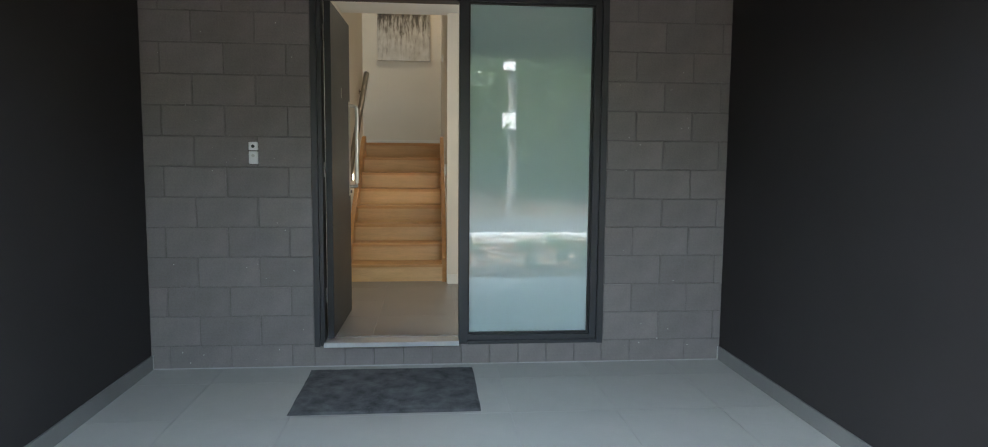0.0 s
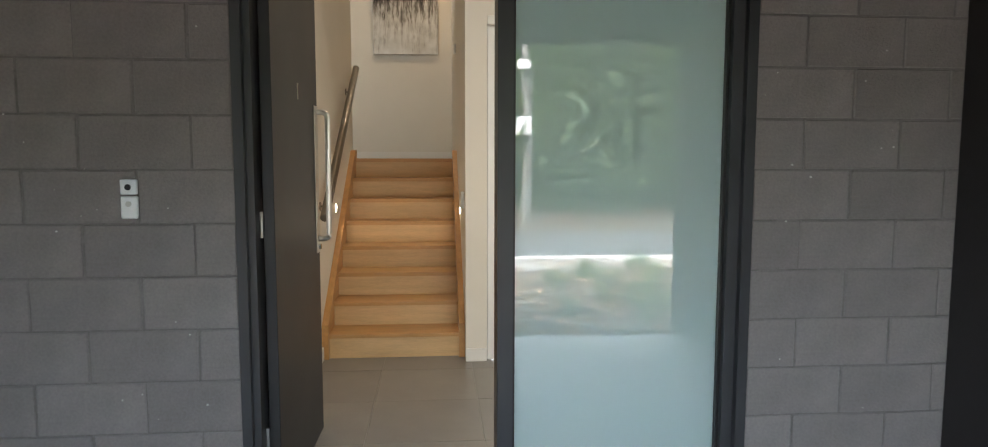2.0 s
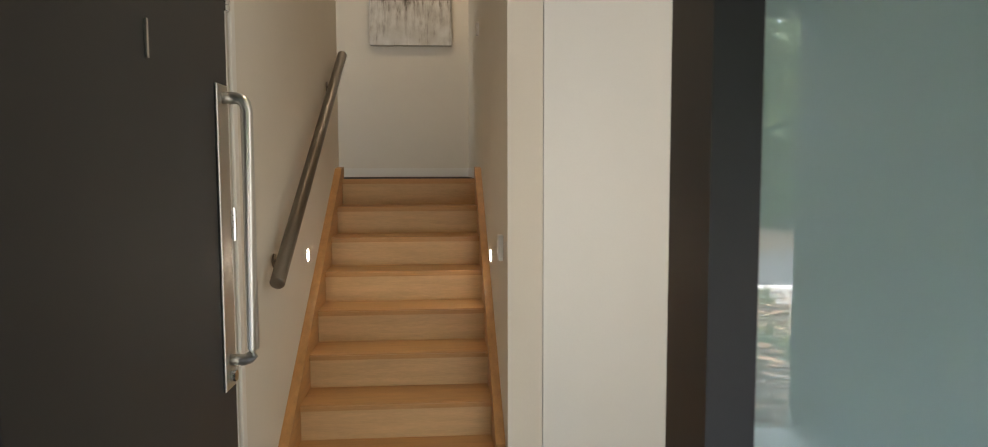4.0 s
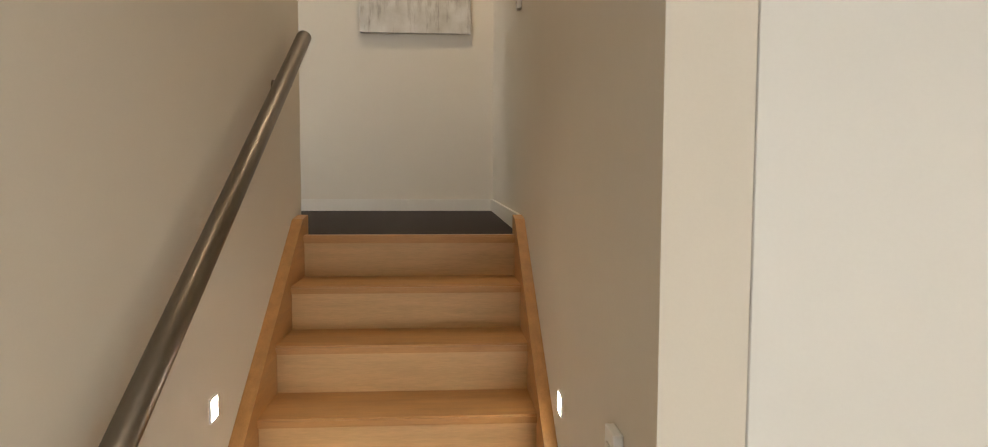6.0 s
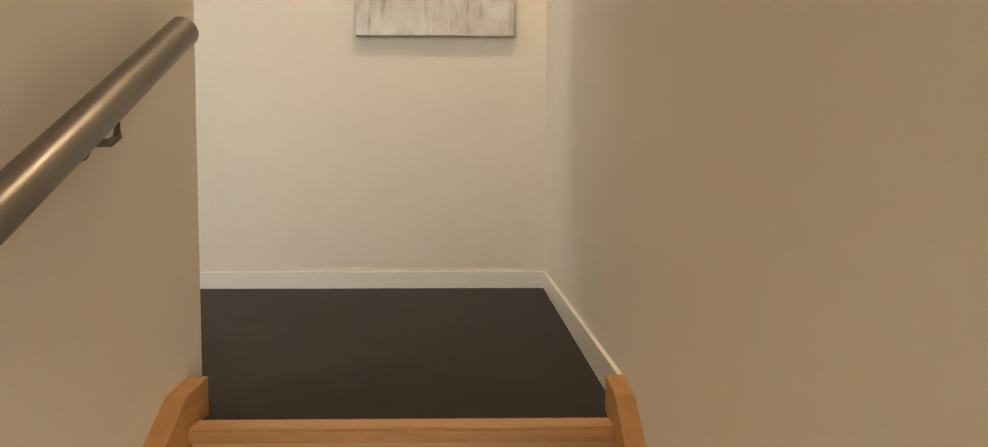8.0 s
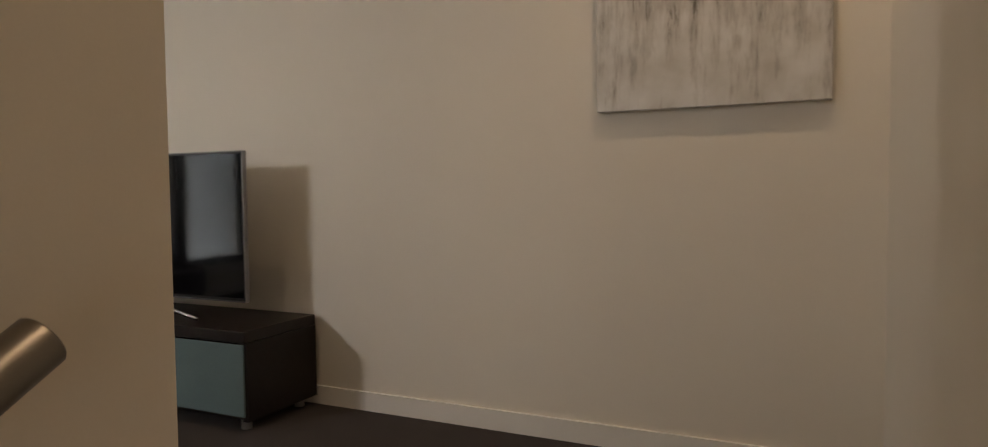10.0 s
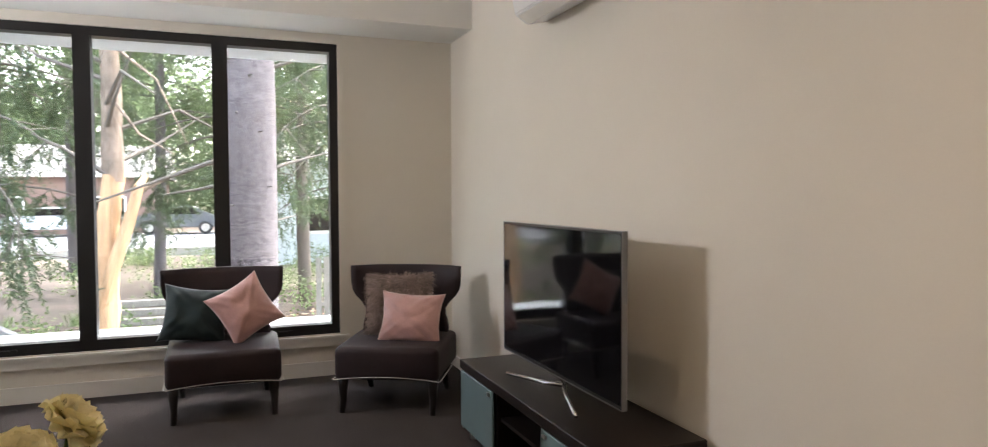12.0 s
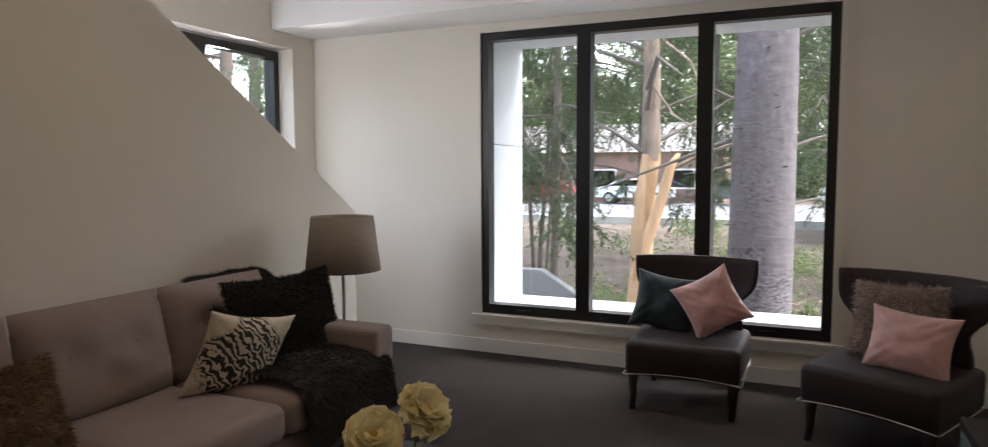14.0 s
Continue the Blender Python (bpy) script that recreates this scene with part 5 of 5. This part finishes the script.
def conifer(x, y, r, height, crown_from, reach, seed, label, bark, count=26, per=170, leafy="needle", droop=0.9, bare=()):
    th = thing("pine_tree", pose(x, y, ground_height(x, y) - 0.1), label, "tree")
    rng = random.Random(seed)
    part("trunk", trunk_mesh((0, 0, 0), (rng.uniform(-0.3, 0.3), rng.uniform(-0.3, 0.3), height), r, r * 0.45, seed=seed), bark, th, smooth=True)
    bm = bmesh.new()
    centres = []
    for k in range(count):
        z = crown_from + (height - crown_from) * (k + rng.random()) / count
        a = rng.uniform(0, 6.28)
        R = reach * (1 - 0.5 * (z - crown_from) / max(0.1, height - crown_from)) * rng.uniform(0.6, 1.1)
        pts = []
        for s in range(6):
            t = s / 5
            pts.append((math.cos(a) * (r * 0.5 + R * t), math.sin(a) * (r * 0.5 + R * t), z + 0.25 * t * R * 0.3 - droop * 0.35 * R * t * t))
        tube(bm, pts, [0.027 * (1 - 0.85 * s / 5) for s in range(6)], 6)
        for s in range(2, 6):
            p = Vector(pts[s])
            for _ in range(3):
                q = p + Vector((rng.gauss(0, 0.26), rng.gauss(0, 0.26), rng.uniform(-0.75, 0.12) * droop))
                centres.append((p, q))
                tube(bm, [p, q], [0.010, 0.003], 4)
    for (z, a, l, rise) in bare:
        tube(bm, [(math.cos(a) * r * 0.8, math.sin(a) * r * 0.8, z), (math.cos(a) * l * 0.5, math.sin(a) * l * 0.5, z + rise * 0.4), (math.cos(a) * l, math.sin(a) * l, z + rise)], [0.026, 0.018, 0.006], 7)
    part("limbs", bm, M["twig"], th)["kind"] = "stuff"
    if leafy == "needle":
        vs, fs = needle_sprays(rng, centres, per)
    else:
        vs, fs = leaf_cloud(rng, [q for _, q in centres], max(1, per * 45 // 100), 0.24, 0.085, droop, 0.7)
    raw("crown", vs, fs, M[leafy], th)
    return th


conifer(-7.3, 4.66, 0.345, 15, 6.2, 3.0, 1, "large grey-barked pine with a straight thick trunk", M["bark"], 30, 180,
        bare=(*[(1.6 + 0.19 * k, -0.9 + 1.8 * ((k * 0.618) % 1), 0.365 + 0.02 * (k % 3), 0.01) for k in range(22)], (3.3, 2.0, 1.1, 0.25), (3.15, -2.2, 1.0, -0.1), (2.7, 2.4, 0.9, 0.1), (4.4, 1.8, 1.3, 0.4), (3.4, -1.2, 1.6, -0.5), (5.0, -1.4, 1.5, 0.4)))


def stripped_tree():
    th = thing("stripped_tree", pose(-9.3, 2.95, ground_height(-9.3, 2.95) - 0.1), "leaning tree with torn bark and bare orange wood", "tree")
    part("bare_stem", trunk_mesh((0, 0, 0), (-0.15, 0.22, 3.2), 0.18, 0.125, seed=5, rough=0.2), M["bare_wood"], th, "stripped orange-tan wood", True)
    part("trunk", trunk_mesh((-0.15, 0.22, 3.1), (0.1, 0.05, 9.5), 0.125, 0.07, seed=6, rough=0.25), M["pale_bark"], th, smooth=True)
    bm = bmesh.new()
    rng = random.Random(4)
    for k in range(16):
        z, a, l = rng.uniform(3.0, 7.5), rng.uniform(0, 6.28), rng.uniform(0.7, 2.4)
        tube(bm, [(-0.1, 0.15, z), (math.cos(a) * l * 0.5, math.sin(a) * l * 0.5, z + 0.35), (math.cos(a) * l, math.sin(a) * l, z + rng.uniform(-0.2, 1.2))], [0.035, 0.022, 0.006], 6)
    part("limbs", bm, M["twig"], th)
    bm = bmesh.new()
    tube(bm, [(0.0, 0.06, 1.45), (0.03, 0.20, 2.0), (0.0, 0.38, 2.55), (0.02, 0.52, 3.05), (-0.05, 0.60, 3.2)], [0.10, 0.085, 0.075, 0.06, 0.03], 12)
    part("fork", bm, M["bare_wood"], th, "stripped forked stem")
    bm = bmesh.new()
    tube(bm, [(0.0, 0.50, 2.98), (0.0, 0.85, 3.16), (0.05, 1.35, 3.34), (0.0, 1.9, 3.42)], [0.028, 0.022, 0.016, 0.006], 7)
    tube(bm, [(0.0, 0.20, 4.2), (0.1, 0.55, 3.7), (0.15, 0.95, 3.45)], [0.024, 0.016, 0.006], 7)
    tube(bm, [(0.0, 0.15, 4.9), (0.1, 0.75, 4.4), (0.2, 1.1, 3.6)], [0.024, 0.016, 0.006], 7)
    part("bare_branch", bm, M["pale_bark"], th, "pale leafless broken branch")


stripped_tree()
conifer(-11.0, 1.2, 0.075, 10, 2.7, 2.3, 2, "drooping green pine with low boughs", M["bark_tan"], 44, 240)
conifer(-12.5, 4.6, 0.14, 11, 3.0, 2.4, 3, "drooping green pine behind the stripped tree", M["bark_tan"], 30, 200)
conifer(-11.5, 6.6, 0.15, 11, 2.6, 2.6, 4, "drooping green pine by the fence", M["bark_tan"], 32, 200)
conifer(-15.0, -1.5, 0.12, 12, 3.8, 3.0, 5, "broad green tree near the street", M["bark"], 30, 220, "leaf", 0.5)
conifer(-17.5, 3.0, 0.14, 12, 4.4, 3.0, 6, "green street tree near the kerb", M["bark"], 30, 220, "leaf", 0.5)
conifer(-9.5, -4.6, 0.15, 12, 2.8, 2.6, 13, "drooping green pine beside the house", M["bark_tan"], 20, 160)
conifer(-13.0, -7.2, 0.18, 13, 2.2, 3.2, 14, "broad green tree at the corner of the street", M["bark"], 36, 260, "leaf", 0.5)
conifer(-17.0, -6.0, 0.18, 13, 3.8, 3.2, 15, "broad green tree at the corner of the street", M["bark"], 36, 260, "leaf", 0.5)
conifer(-21.0, -6.5, 0.2, 13, 4.2, 3.6, 8, "tall green street tree", M["bark"], 34, 260, "leaf", 0.5)
conifer(-19.5, 4.4, 0.16, 14, 4.4, 3.8, 9, "tall green street tree", M["bark"], 34, 260, "leaf", 0.5)
conifer(-22.0, 0.5, 0.2, 14, 5.2, 3.6, 10, "tall green street tree", M["bark"], 34, 260, "leaf", 0.5)
conifer(-16.0, 6.2, 0.16, 12, 3.8, 2.8, 11, "drooping green pine on the bank", M["bark_tan"], 34, 200)
conifer(-13.5, -0.8, 0.10, 12, 3.2, 2.8, 12, "drooping green pine on the bank", M["bark_tan"], 34, 200)
conifer(-18.0, 8.5, 0.2, 12, 2.5, 3.2, 7, "green street tree beyond the fence", M["bark"], 30, 220, "leaf", 0.5)


def slim_tree(x, y, label):
    """Several thin bare stems from one foot."""
    th = thing("slim_tree", pose(x, y, ground_height(x, y) - 0.1), label, "tree")
    for k, (dx, dy, r) in enumerate(((0.1, -0.35, 0.045), (-0.2, 0.25, 0.05), (0.15, 0.5, 0.035))):
        part("stem", trunk_mesh((0.05 * k, 0.08 * k, 0), (dx, dy, 5.5), r, r * 0.5, 10, 18, 0.1, 20 + k), M["bark_tan"], th, smooth=True)
    bm = bmesh.new()
    rng = random.Random(52)
    tips = []
    for k in range(14):
        z, a, l = rng.uniform(2.6, 5.3), rng.uniform(0, 6.28), rng.uniform(0.5, 1.2)
        q = (math.cos(a) * l, math.sin(a) * l, z + rng.uniform(-0.3, 0.6))
        tube(bm, [(0, 0.1, z), (q[0] * 0.5, q[1] * 0.5, z + 0.2), q], [0.014, 0.010, 0.004], 5)
        tips.append(q)
    part("limbs", bm, M["twig"], th)["kind"] = "stuff"
    vs, fs = leaf_cloud(rng, tips, 60, 0.22, 0.07, 0.4, 0.7)
    raw("crown", vs, fs, M["leaf"], th)


slim_tree(-12.0, 0.55, "slim several-stemmed tree on the bank")


def woods():
    """Far belt of trees on both sides of the streets."""
    rng = random.Random(31)
    vs, fs = [], []
    for k in range(150):
        if k < 80:
            x, y = rng.uniform(-66, -50), rng.uniform(-30, 45)
        else:
            x, y = rng.uniform(-30, 34), rng.uniform(-34, -19)
        h = ground_height(x, y)
        H = rng.uniform(8, 14) if k < 80 else rng.uniform(5.0, 7.5) if x > -8 else rng.uniform(3.2, 5.5)
        cs = [(x + rng.gauss(0, 1.5), y + rng.gauss(0, 1.5), h + H * rng.uniform(0.0, 1.0)) for _ in range(64 if k < 80 else 58)]
        v, f = leaf_cloud(rng, cs, 24, 0.75, 0.42, 0.3, 0.9)
        o = len(vs)
        vs += v
        fs += [tuple(i + o for i in q) for q in f]
    tagged(raw("far_woods", vs, fs, M["leaf"]), "belt of green trees beyond the streets", "trees", kind="stuff")


woods()


def tufts():
    """Strappy grass clumps and low shrubs in the mulch."""
    rng = random.Random(41)
    vs, fs = [], []
    spots = [(rng.uniform(-6, 9), rng.uniform(-8.6, -4.0), 0.30) for _ in range(80)] + [(rng.uniform(-16, -7), rng.uniform(-3, 9), 0.35) for _ in range(90)]
    for x, y, s in spots:
        if -0.6 < x < 1.9 and y > -5.4:
            continue
        h = ground_height(x, y)
        for _ in range(40):
            a, l = rng.uniform(0, 6.28), s * rng.uniform(0.6, 1.3)
            b = Vector((x + rng.gauss(0, 0.06), y + rng.gauss(0, 0.06), h - 0.02))
            o = Vector((math.cos(a), math.sin(a), 0))
            sd = Vector((-o.y, o.x, 0)) * 0.007
            m1, e = b + o * l * 0.3 + Vector((0, 0, l * 0.75)), b + o * l * 0.85 + Vector((0, 0, l * 0.7))
            i = len(vs)
            vs += [b - sd, b + sd, m1 + sd, m1 - sd, e]
            fs += [(i, i + 1, i + 2, i + 3), (i + 3, i + 2, i + 4)]
    tagged(raw("grass_tufts", vs, fs, M["grassleaf"]), "clumps of strappy grey-green grass in mulch", "grass", kind="stuff")


tufts()


def undergrowth():
    """Low green bushes and ferns on the bank behind the window."""
    rng = random.Random(47)
    cs = []
    for _ in range(46):
        x, y = rng.uniform(-24, -8.2), rng.uniform(-6, 11)
        if y > 1.2 and y < 5.4 and x > -10:
            continue
        k = rng.uniform(0.3, 0.75)
        cs += [(x + rng.gauss(0, k * 0.7), y + rng.gauss(0, k * 0.7), ground_height(x, y) + rng.uniform(0.05, 1.0) * k) for _ in range(14)]
    vs, fs = leaf_cloud(rng, cs, 34, 0.15, 0.085, 0.0, 0.8)
    tagged(raw("undergrowth", vs, fs, M["grassleaf"]), "low green bushes scattered over the bank", "bushes", kind="stuff")


undergrowth()


def litter():
    """Bark chips and twigs over the garden bed."""
    rng = random.Random(43)
    vs, fs = [], []
    for _ in range(5000):
        if rng.random() < 0.5:
            x, y = rng.uniform(-5, 8), rng.uniform(-8.7, -3.8)
        else:
            x, y = rng.uniform(-15, -6.2), rng.uniform(-3, 9)
        h = ground_height(x, y) + 0.012
        a, l, w = rng.uniform(0, 6.28), rng.uniform(0.03, 0.12), rng.uniform(0.008, 0.03)
        c, s = math.cos(a), math.sin(a)
        i = len(vs)
        for u, v in ((-l, -w), (l, -w), (l, w), (-l, w)):
            vs.append((x + u * c - v * s, y + u * s + v * c, h + rng.uniform(0, 0.03)))
        fs.append((i, i + 1, i + 2, i + 3))
    m = mat("bark_chips", (0.26, 0.18, 0.12), 0.95, scale=20, var=0.3, fine=90, bump=0.3, island=0.5)
    tagged(raw("bark_litter", vs, fs, m), "scattered bark chips and twigs", "mulch", kind="stuff")


litter()


def power_pole():
    x, y = 3.1, -16.2
    th = thing("power_pole", pose(x, y, ground_height(x, y)), "grey timber power pole with white boxes", "pole")
    part("shaft", trunk_mesh((0, 0, -0.2), (0, 0, 8.5), 0.13, 0.10, 14, 20, 0.02), M["pole_grey"], th, smooth=True)
    part("meter_box", soft_box(-0.28, 0.12, 0.16, 0.40, 2.35, 2.85, 0.02), M["white_plastic"], th)
    part("meter_box", soft_box(-0.25, 0.10, 0.16, 0.34, 4.1, 4.35, 0.02), M["white_plastic"], th)
    part("cross_arm", soft_box(-1.0, 1.0, 0.14, 0.24, 7.4, 7.55, 0.01), M["polewood"], th)
    bm = bmesh.new()
    tube(bm, [(0.16, 0.08, 0.3), (0.16, 0.08, 4.1)], 0.025, 8)
    part("conduit", bm, M["pole_grey"], th)


power_pole()


def retaining_wall():
    bm = prism_x(bmesh.new(), [(-1.6, -0.4), (-1.6, 1.32), (1.62, 1.32), (2.5, 0.78), (2.62, 0.71), (2.62, -0.4)], -9.42, -9.24)
    bmesh.ops.bevel(bm, geom=bm.edges[:], offset=0.012, segments=1, affect="EDGES")
    tagged(mesh_ob("retaining_wall", bm, M["concrete"]), "low grey concrete retaining wall in the garden", "wall", kind="structure")
    rng = random.Random(8)
    th = thing("timber_steps", pose(-13.2, 2.9, ground_height(-13.2, 2.9)), "weathered timber garden steps on the bank", "steps")
    for k in range(5):
        part("step", soft_box(-0.2 - k * 0.3, -0.02 - k * 0.3, -0.5, 0.5, 0.13 * k - 0.05, 0.13 * k + 0.08, 0.012), M["polewood"], th)
    po = thing("bollard", pose(-12.3, 3.75, ground_height(-12.3, 3.75)), "pale square concrete bollard on the bank", "bollard")
    part("post", soft_box(-0.14, 0.14, -0.14, 0.14, -0.1, 0.75, 0.02), M["kerb"], po)


retaining_wall()


def fence():
    th = thing("paling_fence", pose(-14.0, 6.2, ground_height(-14.0, 6.2)), "grey paling fence with gaps", "fence")
    for k in range(22):
        part("paling", boxes((-0.01, 0.01, k * 0.16, k * 0.16 + 0.11, -0.1, 1.3 + 0.02 * (k % 3))), M["polewood"], th)
    for z in (0.3, 1.0):
        part("rail", boxes((-0.055, -0.0105, 0, 3.5, z, z + 0.08)), M["polewood"], th)


fence()


def parked_car(m, paint, label):
    th = thing("parked_car", m, label, "car", "cars on the side street")
    prof = [(-2.1, 0.35), (-2.12, 0.75), (-1.9, 0.92), (-1.35, 0.98), (-0.85, 1.38), (0.75, 1.42), (1.35, 1.0), (2.0, 0.88), (2.12, 0.6), (2.1, 0.35)]
    bm = prism_x(bmesh.new(), prof, -0.86, 0.86)
    bmesh.ops.bevel(bm, geom=bm.edges[:], offset=0.05, segments=2, affect="EDGES")
    part("body", bm, paint, th, smooth=False)
    gl = M["screen"]
    for s in (-1, 1):
        x = s * 0.862
        part("side_window", prism_x(bmesh.new(), [(-1.15, 1.0), (-0.8, 1.32), (0.68, 1.35), (1.1, 1.02)], min(x, x + s * 0.006), max(x, x + s * 0.006)), gl, th)
        for y in (-1.3, 1.3):
            bm = bmesh.new()
            tube(bm, [(s * 0.68, y, 0.33), (s * 0.88, y, 0.33)], 0.33, 22)
            w = part("wheel", bm, M["tyre"], th)
            bm = bmesh.new()
            tube(bm, [(s * 0.875, y, 0.33), (s * 0.89, y, 0.33)], 0.2, 16)
            part("rim", bm, M["steel"], w)


for x, y, p, l in ((-38.6, -14.5, "car_white", "white car parked by the far kerb"), (-38.6, -8.8, "car_red", "faded red car parked by the far kerb"),
                   (-38.6, -3.4, "car_white", "white car parked by the far kerb"), (-38.6, 2.2, "car_grey", "dark grey car parked by the far kerb"),
                   (-38.6, 8.0, "car_white", "white car parked by the far kerb")):
    parked_car(pose(x, y, 0.835), M[p], l)


def far_house(x, y, w, d, h, wallm, label):
    th = thing("far_house", pose(x, y, ground_height(x, y) - 0.2), label, "house")
    part("wall", boxes((-d / 2, d / 2, -w / 2, w / 2, 0, h)), wallm, th)
    bm = prism_y(bmesh.new(), [(-d / 2 - 0.5, h + 0.002), (0, h + d * 0.22), (d / 2 + 0.5, h + 0.002)], -w / 2 - 0.4, w / 2 + 0.4)
    part("roof", bm, M["roof_far"], th)
    for k in range(3):
        yy = -w / 2 + w * (k + 0.5) / 3
        win = part("window", boxes((d / 2, d / 2 + 0.03, yy - 0.8, yy + 0.8, 1.0, 2.2)), M["trim"], th)
        part("pane", boxes((d / 2 + 0.0305, d / 2 + 0.04, yy - 0.7, yy + 0.7, 1.1, 2.1)), M["screen"], win)


far_house(-46, -6, 14, 9, 3.2, M["brick_far"], "single-storey red brick house across the side street")
far_house(-25, 10.4, 9, 6, 3.3, M["white_panel"], "pale single-storey neighbouring house behind the trees")
far_house(-46, 17, 12, 9, 3.2, M["white_panel"], "pale single-storey house across the side street")

# ---- floor tiles and wall blocks ----
tiles(slab, PXL + 0.012, PXR - 0.012, PYS - 0.05, -0.001, PZ, 0.6, 0.6, 0.545, -0.92, M["porch_tile"])
tiles(hall_floor, XL, HXR, 0.155, YS + 0.02, 0.0, 0.6, 0.6, 0.3, 0.155, M["hall_tile"])
block_wall()
